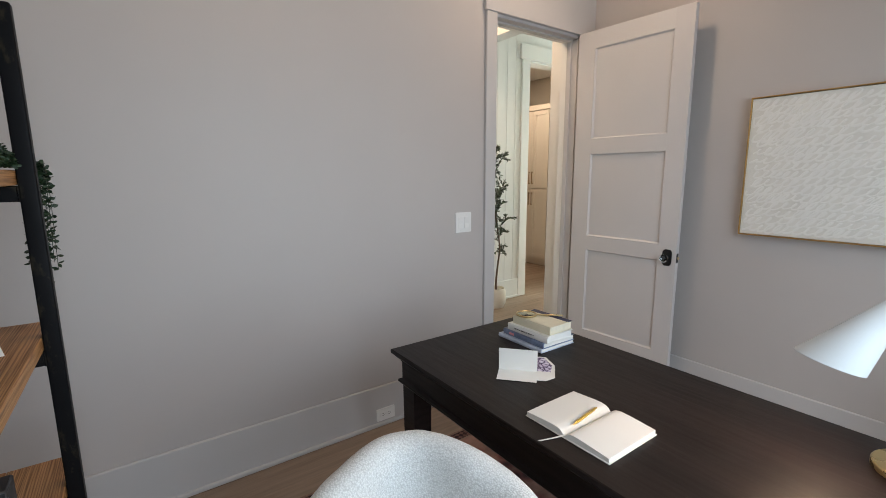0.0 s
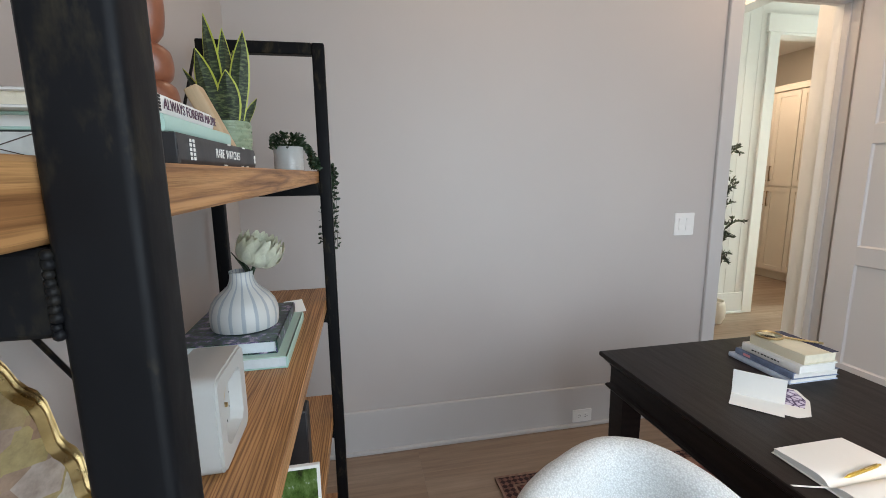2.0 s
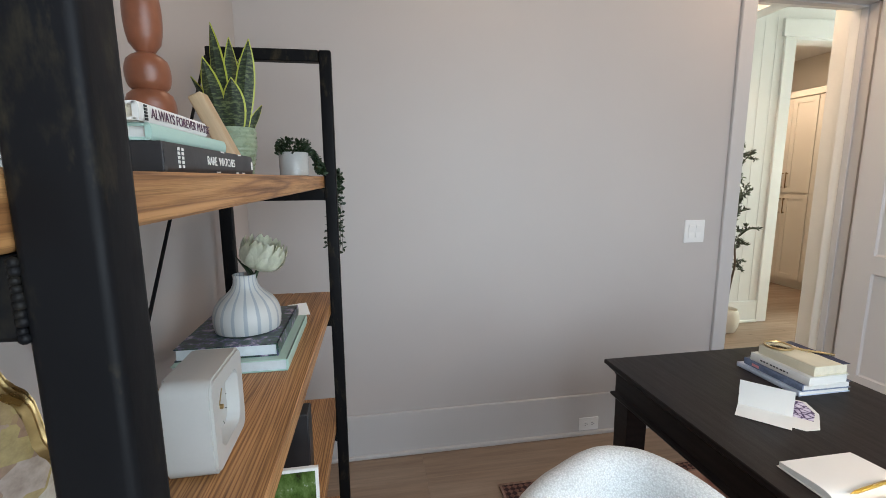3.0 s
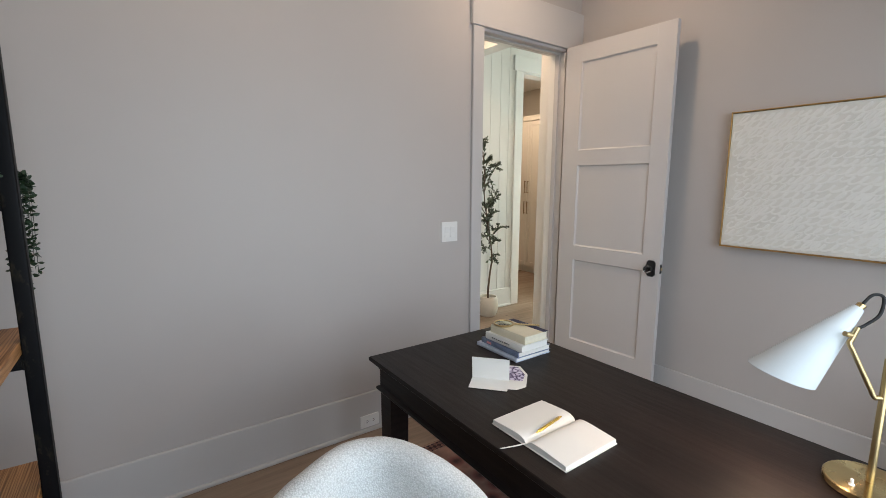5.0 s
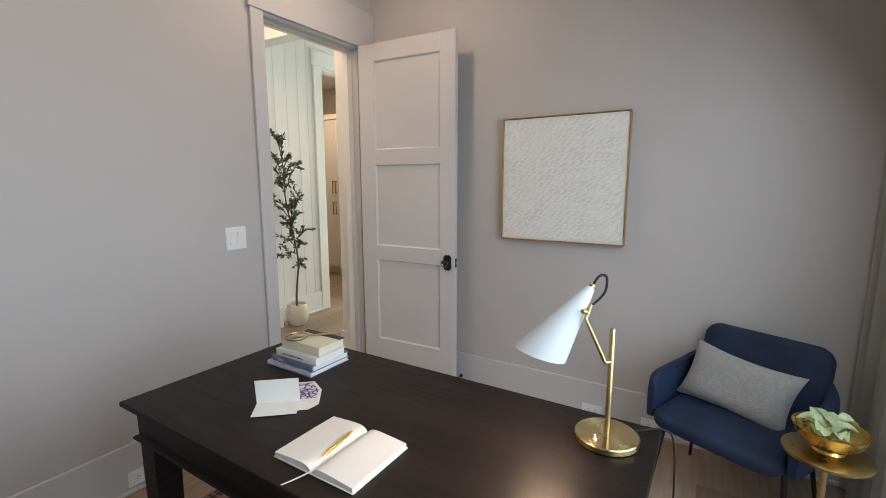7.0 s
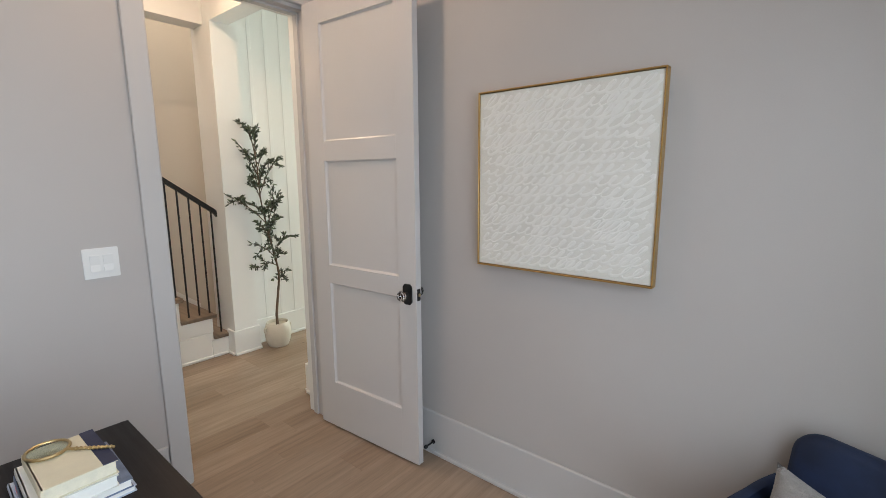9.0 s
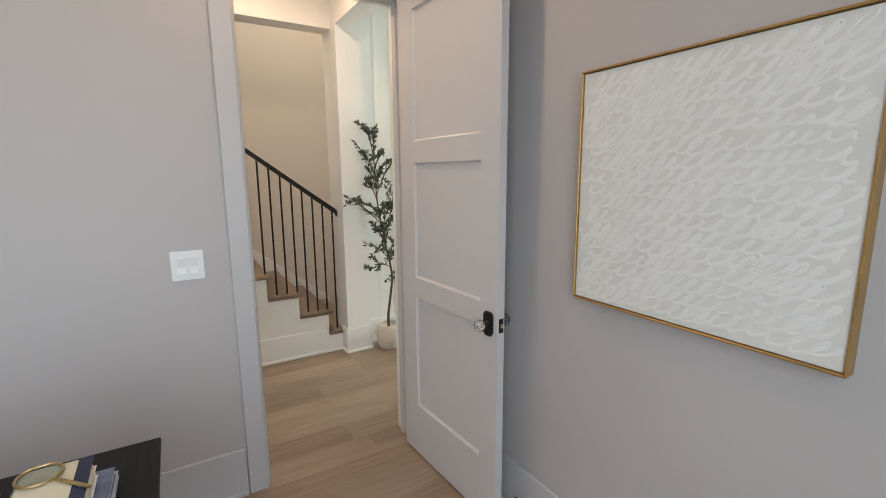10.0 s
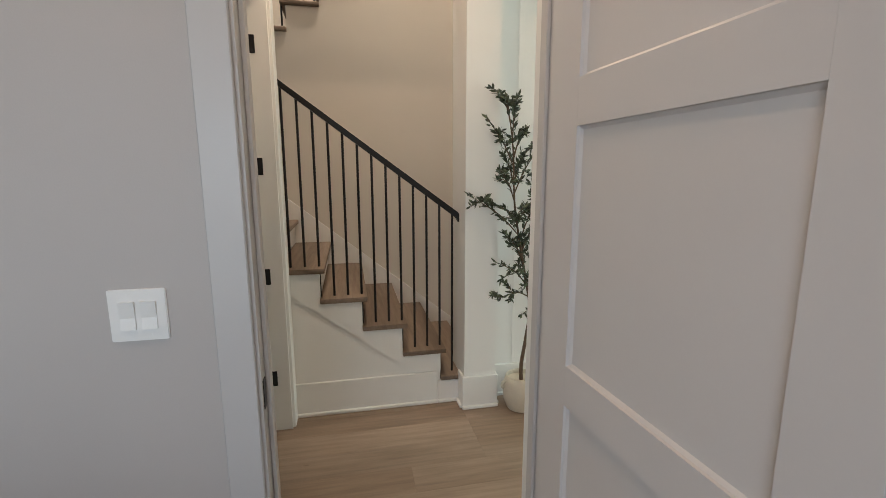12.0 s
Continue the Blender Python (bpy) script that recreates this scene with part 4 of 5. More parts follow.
part("power_cord", bm, CORD, dl, "thin black power cord")

# ---- bookshelf ----
shelf = thing("bookshelf", pose(-0.155, 0.335, 0, 0, 0, -0.98), "tall shelf of pine boards in a black welded steel frame", "bookshelf")
SZ = (1.474, 1.014, 0.554, 0.094)
FR = (0.0, 1.378)
for y in FR:
    for x in (-0.04, -0.395):
        part("post", cube(x, x + 0.04, y, y + 0.036, 0, 1.89, 0.006, seg=3), STEEL, shelf, "black steel post")
    part("top_bar", cube(-0.355, -0.0405, y + 0.0005, y + 0.0355, 1.852, 1.8895, 0.003), STEEL, shelf)
    for z in SZ:
        part("cross_bar", cube(-0.3545, -0.0405, y + 0.001, y + 0.035, z - 0.083, z - 0.041, 0.003), STEEL, shelf)
        bm = bmesh.new()
        for i in range(10):
            q = noise.noise((i * 1.7, y * 3, z * 9))
            bmesh.ops.create_icosphere(bm, subdivisions=2, radius=0.0030 + 0.0012 * q, matrix=Matrix.Translation((-0.0406 + 0.0012 * q, y + 0.0015, z - 0.081 + i * 0.0041 + 0.001 * q)))
        tagged(part("weld", bm, STEEL, shelf, "lumpy weld seam"), kind="stuff")
for z in SZ:
    bm = bmesh.new()
    box(bm, -0.355, -0.2, -0.125, 1.57, z - 0.04, z, 0.003)
    box(bm, -0.1998, -0.041, -0.125, 1.57, z - 0.04, z - 0.0003, 0.003)
    part("board", bm, PINE, shelf, "brown stained pine board", smooth=False)
for (y0, z0), (y1, z1) in (((1.35, 1.85), (0.04, 0.1)), ((0.04, 1.85), (1.35, 0.1))):
    bm = bmesh.new()
    tube(bm, [(-0.385, y0, z0), (-0.385, y1, z1)], 0.0045, 8)
    part("brace", bm, STEEL, shelf, "thin black diagonal brace")

# ---- things on the upper board ----
Z1, Z2, Z3 = SZ[0], SZ[1], SZ[2]
bk = book(pose(-0.203, 0.686, Z1, 0, 0, 90), 0.312, 0.235, 0.0265, DARKBOOK, "large black watch book with white title lying flat", DARKBOOK)
words(bk, "RARE  WATCHES", 0.0138, pose(0.002, -0.0009, 0.0130, 90, 0, 0), PAPER)
bm = bmesh.new()
for r in range(2):
    for i in range(5):
        box(bm, -0.128 + 0.009 * r, -0.124 + 0.009 * r, -0.0009, -0.0002, 0.004 + 0.004 * i, 0.0068 + 0.004 * i)
for i, x in enumerate((-0.02, 0.0, 0.06, 0.075, 0.09)):
    box(bm, x, x + 0.012, -0.0009, -0.0002, 0.0245 if i % 2 else 0.0005, 0.0262 if i % 2 else 0.002)
box(bm, 0.143, 0.150, -0.0009, -0.0002, 0.007, 0.018)
tagged(part("small_print", bm, PAPER, bk, "small white print", smooth=False), kind="stuff")
b2 = book(pose(-0.210, 0.632, Z1 + 0.0267, 0, 0, 90), 0.208, 0.17, 0.0145, MINT, "mint green book lying on the black book", PAPER)
b3 = book(pose(-0.212, 0.594, Z1 + 0.0414, 0, 0, 90), 0.160, 0.12, 0.0155, WHITEBOOK, "white paperback with a pink title lying on a stack", CREAM)
words(b3, "ALWAYS FOREVER MAYBE", 0.0125, pose(0.012, -0.0009, 0.0075, 90, 0, 0), surface("plum_title_ink", (0.09, 0.04, 0.07), 0.6))
bm = bmesh.new()
for i in range(5):
    box(bm, -0.072, -0.067, -0.0009, -0.0002, 0.001 + 0.0027 * i, 0.0029 + 0.0027 * i)
tagged(part("small_print", bm, INK, b3, "small dark print", smooth=False), kind="stuff")

TERRA = surface("terracotta_glaze", (0.225, 0.075, 0.036), 0.36, vary=0.16, scale=22, grain=120, relief=0.15)
tv = thing("bubble_candlestick", pose(-0.287, 0.72, Z1 + 0.057), "brown terracotta candlestick of stacked rounded bulges", "candlestick")
prof = [(0.017, 0.0)]
for zc, r, h, lo in ((0.021, 0.0275, 0.0215, 0.66), (0.062, 0.0245, 0.0205, 0.66), (0.128, 0.0205, 0.042, 0.46), (0.203, 0.026, 0.036, 0.42)):
    for k in range(9):
        q = -1 + 2 * k / 8
        prof.append((r * (lo + (1 - lo) * math.sqrt(max(0.0, 1 - q * q))), zc + h * q))
bm = bmesh.new()
lathe(bm, prof, 32)
part("body", bm, TERRA, tv)

# slab leaning on the plant pot
sl = thing("wooden_bookend", pose(-0.268, 1.10, Z1, 0, -25, 0), "pale beech wooden block leaning on the shelf", "bookend")
part("slab", cube(-0.028, 0.0, -0.022, 0.022, 0.014, 0.182, 0.005, seg=3), timber("beech_block", (0.48, 0.33, 0.19), (0.60, 0.44, 0.27), "z", 0.5, 0.6, 0.1), sl)


def leaf_blade(bm, base, out, length, width, curl, twist=0.0, n=9):
    """A pointed upright leaf with a folded cross section."""
    prev = None
    side = Vector((-math.sin(twist), math.cos(twist), 0))
    face = Vector((math.cos(twist), math.sin(twist), 0))
    for i in range(n + 1):
        t = i / n
        w = width * (0.50 + 1.25 * t - 1.75 * t ** 3) if t < 0.98 else 0.0008
        c = Vector(base) + Vector(out) * (length * t) + Vector((out[0], out[1], 0)) * curl * t * t + Vector((0, 0, -abs(curl) * 0.3 * t * t))
        cur = [bm.verts.new(c + side * w * s + face * (0.25 * w * abs(s) + d)) for s, d in ((-1, 0), (-0.7, 0.0006), (0, -0.0012), (0.7, 0.0006), (1, 0), (0, 0.0012))]
        if prev:
            for k in range(6):
                bm.faces.new((prev[k], prev[(k + 1) % 6], cur[(k + 1) % 6], cur[k]))
        prev = cur


m_sn, t, b = nodes_of("snake_plant_leaf")
v = coords(t, (46, 46, 150))
c1 = ramp(t, noise_tex(t, v, 1.4, 4, 0.65), ((0.42, (0.010, 0.018, 0.007)), (0.52, (0.032, 0.050, 0.017)), (0.62, (0.11, 0.135, 0.055))))
t.links.new(c1, b.inputs["Base Color"])
b.inputs["Roughness"].default_value = 0.6
YEL = surface("yellow_green_leaf_edge", (0.50, 0.52, 0.07), 0.45, vary=0.15, scale=20)
sp = thing("snake_plant", pose(-0.350, 1.31, Z1), "potted snake plant in a ribbed green ceramic pot", "potted plant")
POTG = surface("green_ceramic_glaze", (0.28, 0.36, 0.24), 0.3, vary=0.12, scale=50, grain=160, relief=0.3)
bm = bmesh.new()
prof = [(0.030, 0.0), (0.036, 0.003)]
for i in range(40):
    z = 0.006 + 0.108 * i / 39
    prof.append((0.040 + 0.0125 * min(1, z / 0.07) + 0.0009 * (1 if i % 4 < 2 else -1), z))
prof += [(0.0525, 0.117), (0.048, 0.117), (0.047, 0.10), (0.005, 0.099)]
lathe(bm, prof, 48)
part("pot", bm, POTG, sp, "ribbed green ceramic pot")
rng = random.Random(3)
for dx, dy, ln, w, lean, tw in ((-0.012, -0.012, 0.235, 0.019, (-0.05, -0.05), 1.2), (0.006, 0.012, 0.225, 0.018, (-0.04, 0.1), 2.0), (0.018, 0.0, 0.215, 0.021, (0.12, 0.02), 1.7), (-0.018, -0.024, 0.165, 0.023, (-0.12, -0.12), 1.35), (0.012, -0.026, 0.125, 0.024, (0.03, -0.15), 1.6), (-0.024, 0.012, 0.15, 0.015, (-0.42, 0.1), 0.9), (0.03, 0.01, 0.085, 0.010, (0.32, 0.2), 2.2), (0.0, 0.02, 0.19, 0.017, (0.05, 0.2), 1.5)):
    d = Vector((lean[0], lean[1], 1)).normalized()
    bm = bmesh.new()
    ln *= 1.13
    w *= 1.25
    leaf_blade(bm, (dx, dy, 0.095), d, ln, w, 0.02, tw)
    lf = part("leaf", bm, YEL, sp, "dark green leaf with yellow edges")
    face = Vector((math.cos(tw), math.sin(tw), 0))
    for side in (1, -1):
        bm = bmesh.new()
        leaf_blade(bm, Vector((dx, dy, 0.095)) + face * 0.0016 * side, d, ln * 0.975, w * 0.85, 0.02, tw)
        part("leaf_centre", bm, m_sn, lf)

LEAF = surface("dark_green_leaf", (0.015, 0.036, 0.013), 0.5, vary=0.4, scale=40)
st = thing("trailing_plant", pose(-0.240, 1.515, Z1), "trailing green plant in a small white cylinder pot", "potted plant")
bm = bmesh.new()
lathe(bm, ((0.038, 0.0), (0.042, 0.002), (0.0425, 0.068), (0.041, 0.070), (0.037, 0.070), (0.036, 0.058), (0.004, 0.058)), 40)
part("pot", bm, surface("white_grey_glaze", (0.44, 0.45, 0.44), 0.22, vary=0.06, scale=18), st, "small glossy white pot")
bm = bmesh.new()
rng = random.Random(11)


def small_leaf(bm, c, d, size, rng):
    d = Vector(d).normalized()
    s = d.orthogonal().normalized()
    s = Matrix.Rotation(rng.random() * 6.28, 3, d) @ s
    n = d.cross(s)
    vs = [bm.verts.new(c + d * a * size + s * w * size + n * u * size) for a, w, u in ((0, 0, 0), (0.35, 0.3, 0.08), (0.75, 0.25, 0.04), (1, 0, -0.05), (0.75, -0.25, 0.04), (0.35, -0.3, 0.08))]
    mid = bm.verts.new(c + d * 0.5 * size + n * -0.03 * size)
    for i in range(6):
        bm.faces.new((vs[i], vs[(i + 1) % 6], mid))


for i in range(330):
    a, r = rng.random() * 6.28, 0.044 * math.sqrt(rng.random())
    c = Vector((r * math.cos(a), r * math.sin(a), 0.062 + 0.042 * rng.random()))
    small_leaf(bm, c, (math.cos(a) + rng.uniform(-.5, .5), math.sin(a) + rng.uniform(-.5, .5), rng.uniform(0.1, 1.0)), 0.013, rng)
part("foliage", bm, LEAF, st, "small round green leaves")
for s in range(9):
    x1, drop = 0.066 + 0.048 * s / 8, 0.20 + 0.13 * rng.random()
    y1 = 0.29 + 0.04 * rng.random()
    pts = spline([(0.02, 0.02, 0.066), (0.045, 0.07, 0.075), (0.05 + 0.2 * (x1 - 0.05), 0.14 + 0.03 * rng.random(), 0.045 * rng.random() + 0.006), (min(x1, 0.09) * 0.9, y1 - 0.07, 0.02), (x1, y1, 0.012), (x1 + 0.006, y1 + 0.006, -0.06), (x1 + rng.uniform(-.008, .008), y1, -drop)], 9)
    bm = bmesh.new()
    tube(bm, pts, 0.0008, 5)
    for i, p in enumerate(pts[3:]):
        for k in range(3):
            small_leaf(bm, p, (rng.uniform(-1, 1), rng.uniform(-1, 1), rng.uniform(-0.5, 0.4)), 0.014 if i < 24 else 0.017, rng)
    part("vine", bm, LEAF, st, "hanging vine with small leaves")

# the black case's near end: a plain cap with a printed dial
part("end_cap", cube(-0.1580, -0.150, 0.0005, 0.2345, 0.0003, 0.0262, 0.0006), DARKBOOK, bk, "black case end", smooth=False)
part("dial_print", cube(-0.1588, -0.1579, 0.070, 0.2335, 0.0012, 0.0254), surface("printed_dial_paper", (0.58, 0.60, 0.57), 0.5, vary=0.10, scale=40), bk, "pale printed watch dial", smooth=False)
bm = bmesh.new()
lathe(bm, ((0.0034, 0.0), (0.0034, 0.0006), (0.0015, 0.0008)), 20, pose(-0.1587, 0.130, 0.0135, 0, -90))
for a, ln in ((12, 0.034), (58, 0.013), (112, 0.012), (160, 0.030), (196, 0.034), (238, 0.013), (298, 0.013), (342, 0.030)):
    box(bm, -0.1593, -0.1587, 0.0034, ln, -0.0004, 0.0004, m=pose(0, 0.130, 0.0135, a))
for i in range(11):
    box(bm, -0.1593, -0.1587, 0.034, 0.038, -0.0003, 0.0003, m=pose(0, 0.130, 0.0135, -18 + 3.6 * i))
part("dial_marks", bm, surface("brown_dial_ink", (0.07, 0.045, 0.035), 0.5), bk, "brown dial hub, hands and marks", smooth=False)
words(bk, "20", 0.0065, pose(-0.1592, 0.156, 0.0195, 90, 180, -90), INK)

# ---- things on the middle board ----
m_f, t, b = nodes_of("dark_floral_cover")
v = coords(t)
c1 = ramp(t, noise_tex(t, v, 42, 4, 0.6), ((0.40, (0.012, 0.018, 0.04)), (0.50, (0.03, 0.085, 0.05)), (0.57, (0.10, 0.08, 0.20)), (0.66, (0.48, 0.42, 0.50))))
t.links.new(c1, b.inputs["Base Color"])
b.inputs["Roughness"].default_value = 0.3
BPAGES = surface("bluish_white_pages", (0.62, 0.68, 0.70), 0.7, vary=0.05, scale=70, grain=500, relief=0.2)
c_low = book(pose(-0.227, 1.330, Z2, 0, 0, 90), 0.35, 0.26, 0.029, MINT, "large mint green book lying on the shelf", BPAGES)
c_up = book(pose(-0.252, 1.345, Z2 + 0.0293, 0, 0, 90), 0.33, 0.235, 0.031, m_f, "large dark floral book lying on a mint book", BPAGES)
vase = thing("striped_vase", pose(-0.352, 1.315, Z2 + 0.0605), "white ceramic vase with grey blue stripes", "vase")
m_v, t, b = nodes_of("striped_ceramic")
tc = t.nodes.new("ShaderNodeTexCoord")
sep = t.nodes.new("ShaderNodeSeparateXYZ")
t.links.new(tc.outputs["Object"], sep.inputs[0])
at = t.nodes.new("ShaderNodeMath")
at.operation = "ARCTAN2"
t.links.new(sep.outputs[1], at.inputs[0])
t.links.new(sep.outputs[0], at.inputs[1])
mu = t.nodes.new("ShaderNodeMath")
mu.operation = "MULTIPLY"
mu.inputs[1].default_value = 17.0
t.links.new(at.outputs[0], mu.inputs[0])
si = t.nodes.new("ShaderNodeMath")
si.operation = "SINE"
t.links.new(mu.outputs[0], si.inputs[0])
nz = t.nodes.new("ShaderNodeMath")
nz.operation = "ADD"
t.links.new(si.outputs[0], nz.inputs[0])
mz = t.nodes.new("ShaderNodeMath")
mz.operation = "MULTIPLY"
mz.inputs[1].default_value = 0.5
t.links.new(noise_tex(t, coords(t), 30, 2), mz.inputs[0])
t.links.new(mz.outputs[0], nz.inputs[1])
t.links.new(ramp(t, nz.outputs[0], ((0.80, (0.54, 0.55, 0.53)), (0.98, (0.34, 0.38, 0.41)))), b.inputs["Base Color"])
b.inputs["Roughness"].default_value = 0.45
bm = bmesh.new()
lathe(bm, ((0.074, 0.0), (0.080, 0.002), (0.083, 0.012), (0.0845, 0.030), (0.083, 0.048), (0.077, 0.066), (0.066, 0.082), (0.050, 0.096), (0.037, 0.108), (0.0305, 0.122), (0.0285, 0.138), (0.0300, 0.146), (0.0280, 0.147), (0.0250, 0.138), (0.027, 0.12)), 64, None, True, False)
part("body", bm, m_v, vase)
pro = thing("protea_flower", pose(-0.345, 1.315, Z2 + 0.145), "cut white and green protea bloom in the vase", "flower")
bm = bmesh.new()
tube(bm, spline([(0.0, 0, -0.07), (0.004, 0, -0.01), (0.014, 0, 0.04), (0.032, 0.0, 0.085)], 5), 0.005, 8)
part("stem", bm, LEAF, pro, "dark green stem")
bm = bmesh.new()
pin = bmesh.new()
axis = Vector((0.35, -0.1, 0.9)).normalized()
qa = axis.to_track_quat("Z", "Y")
for lay, (n, r0, ln, tilt, wd) in enumerate(((9, 0.010, 0.072, 7, 0.012), (11, 0.018, 0.082, 17, 0.014), (13, 0.025, 0.086, 31, 0.015), (13, 0.028, 0.082, 47, 0.015), (10, 0.027, 0.066, 64, 0.013))):
    for i in range(n):
        a = 6.283 * (i + 0.5 * (lay % 2)) / n + rng.uniform(-.1, .1)
        rad = Vector((math.cos(a), math.sin(a), 0))
        tan = Vector((-math.sin(a), math.cos(a), 0))
        up = Vector((0, 0, 1))
        prev = None
        for k in range(6):
            s = k / 5
            ang = radians(tilt) * (1.5 - 1.0 * s)
            c = rad * (r0 + 0.86 * ln * s * math.sin(ang)) + up * (0.92 * ln * s * math.cos(ang) - 0.02)
            w = 1.25 * wd * (0.55 + 0.9 * s - 1.35 * s ** 3) + 0.0006
            off = (rad * math.cos(ang) - up * math.sin(ang)) * -0.25 * w
            cur = [bm.verts.new(qa @ (c - tan * w + off) + Vector((0.036, 0, 0.098))), bm.verts.new(qa @ c + Vector((0.036, 0, 0.098))), bm.verts.new(qa @ (c + tan * w + off) + Vector((0.036, 0, 0.098)))]
            if prev:
                for q in (0, 1):
                    bm.faces.new((prev[q], prev[q + 1], cur[q + 1], cur[q]))
            prev = cur
bmesh.ops.solidify(bm, geom=bm.faces[:], thickness=0.001)
part("bloom", bm, surface("cream_green_petal", (0.84, 0.86, 0.72), 0.6, vary=0.12, scale=45), pro, "cream petals")
for i in range(60):
    a, r = rng.random() * 6.28, 0.022 * math.sqrt(rng.random())
    p = qa @ Vector((r * math.cos(a), r * math.sin(a), 0.0)) + Vector((0.036, 0, 0.098))
    tube(pin, [p, p + axis * 0.035 + Vector((rng.uniform(-.006, .006), rng.uniform(-.006, .006), 0))], 0.002, 5)
part("centre", pin, surface("pale_green_pistil", (0.40, 0.52, 0.22), 0.6, vary=0.2, scale=60), pro, "pale green centre")
bm = bmesh.new()
for a0, l0 in ((2.6, 0.05), (3.3, 0.065)):
    leaf_blade(bm, (0.02, 0, 0.04), Vector((math.cos(a0) * 0.5, math.sin(a0) * 0.3, 0.9)).normalized(), l0 + 0.02, 0.011, 0.01, a0)
part("leaf", bm, LEAF, pro, "dark green leaf")

note = thing("folded_note", pose(-0.275, 1.64, Z2, 0, 0, 20), "small folded cream paper note on the shelf", "note")
bm = bmesh.new()
prism(bm, [(-0.05, 0.0), (0.0, 0.028), (0.06, 0.004), (0.06, 0.005), (0.0, 0.0292), (-0.05, 0.001)], -0.03, 0.03, "x")
part("sheet", bm, PAPER, note, smooth=False)

clk = thing("table_clock", pose(-0.305, 0.848, Z2), "white rounded square table clock with a recessed dial", "clock")
CLKW = surface("matt_white_clock", (0.47, 0.47, 0.45), 0.5, vary=0.03, scale=10)
bm = bmesh.new()
outer = rounded(0.163, 0.156, 0.022, 6, 0.0, 0.078)
HC = 0.078
inner = [(0.062 * math.cos(math.atan2(b - HC, a)), HC + 0.062 * math.sin(math.atan2(b - HC, a))) for a, b in outer]
vo = [bm.verts.new((0.037, a, b)) for a, b in outer]
vb = [bm.verts.new((-0.037, a, b)) for a, b in outer]
vi = [bm.verts.new((0.037, a, b)) for a, b in inner]
vd = [bm.verts.new((0.016, a * 0.94, HC + (b - HC) * 0.94)) for a, b in inner]
skin(bm, [vb, vo, vi, vd])
bmesh.ops.bevel(bm, geom=[e for e in bm.edges if e.verts[0] in vo and e.verts[1] in vo or e.verts[0] in vb and e.verts[1] in vb], offset=0.004, segments=2, affect="EDGES")
part("case", bm, CLKW, clk)
bm = bmesh.new()
for i in range(12):
    box(bm, 0.0162, 0.0168, -0.0008, 0.0008, 0.045, 0.052, m=pose(0, 0, HC, 30 * i))
part("hour_marks", bm, SLOT, clk, "dark hour marks", smooth=False)
for nm, ang, ln, xx in (("hour_hand", -40, 0.03, 0.019), ("minute_hand", 75, 0.042, 0.0205)):
    part(nm, cube(xx, xx + 0.001, -0.0018, 0.0018, -0.008, ln, m=pose(0, 0, HC, ang)), BRASS, clk, "slim brass hand", smooth=False)
bm = bmesh.new()
lathe(bm, ((0.004, 0.016), (0.004, 0.026), (0.002, 0.027)), 12, pose(0, 0, HC, 0, 90))
part("hub", bm, BRASS, clk, "brass hub")

# gilded wavy picture frame
pf = thing("wavy_picture_frame", pose(-0.221, 0.385, Z2, 0, -20, 0), "picture frame with a wavy gilded rim leaning back", "picture frame")
bm = bmesh.new()
rings = []
NPF = 120
w2, h2 = 0.118, 0.172
for i in range(NPF):
    a = 2 * math.pi * i / NPF
    rr = 1 / (abs(math.cos(a)) ** 7 + abs(math.sin(a)) ** 7) ** (1 / 7)
    wob = 1 + 0.030 * math.sin(a * 24)
    c = Vector((0, w2 * rr * math.cos(a) * wob, h2 + 0.006 + h2 * rr * math.sin(a) * wob * 0.97))
    outw = Vector((0, math.cos(a), math.sin(a)))
    rings.append([bm.verts.new(c + outw * u + Vector((x, 0, 0))) for u, x in ((0.0, -0.006), (0.001, 0.004), (-0.003, 0.0085), (-0.0055, 0.0050), (-0.008, 0.0095), (-0.0105, 0.0050), (-0.013, 0.0085), (-0.016, -0.006))])
rings.append(rings[0])
for A, B in zip(rings, rings[1:]):
    for k in range(8):
        bm.faces.new((A[k], A[(k + 1) % 8], B[(k + 1) % 8], B[k]))
part("rim", bm, surface("antique_gilding", (0.40, 0.285, 0.13), 0.32, 1.0, vary=0.3, scale=26, grain=120, relief=0.15), pf, "wavy antique gilded rim")
m_ab, t, b = nodes_of("abstract_print")
v = coords(t)
mp = node(t, "ShaderNodeMapping", Rotation=(radians(38), 0, 0), Scale=(1.0, 1.0, 1.9))
t.links.new(v, mp.inputs["Vector"])
vor = node(t, "ShaderNodeTexVoronoi", Scale=22.0)
vor.distance = "CHEBYCHEV"
t.links.new(mp.outputs[0], vor.inputs["Vector"])
pick = t.nodes.new("ShaderNodeSeparateColor")
t.links.new(vor.outputs["Color"], pick.inputs[0])
c1 = ramp(t, pick.outputs[0], ((0.0, (0.40, 0.34, 0.32)), (0.25, (0.26, 0.15, 0.09)), (0.42, (0.46, 0.40, 0.35)), (0.55, (0.30, 0.20, 0.13)), (0.70, (0.46, 0.42, 0.16)), (0.85, (0.40, 0.35, 0.03)), (1.0, (0.50, 0.46, 0.42))))
c2 = ramp(t, noise_tex(t, mp.outputs[0], 26, 6, 0.7), ((0.32, (0.62, 0.60, 0.60)), (0.65, (1.12, 1.12, 1.12))))
t.links.new(mixed(t, 1.0, c1, c2, "MULTIPLY"), b.inputs["Base Color"])
b.inputs["Roughness"].default_value = 0.25
bm = bmesh.new()
prism(bm, rounded(0.214, 0.328, 0.03, 4, 0.0, 0.178), -0.004, 0.001, "x")
part("print", bm, m_ab, pf, "abstract grey, pink and yellow print", smooth=False)
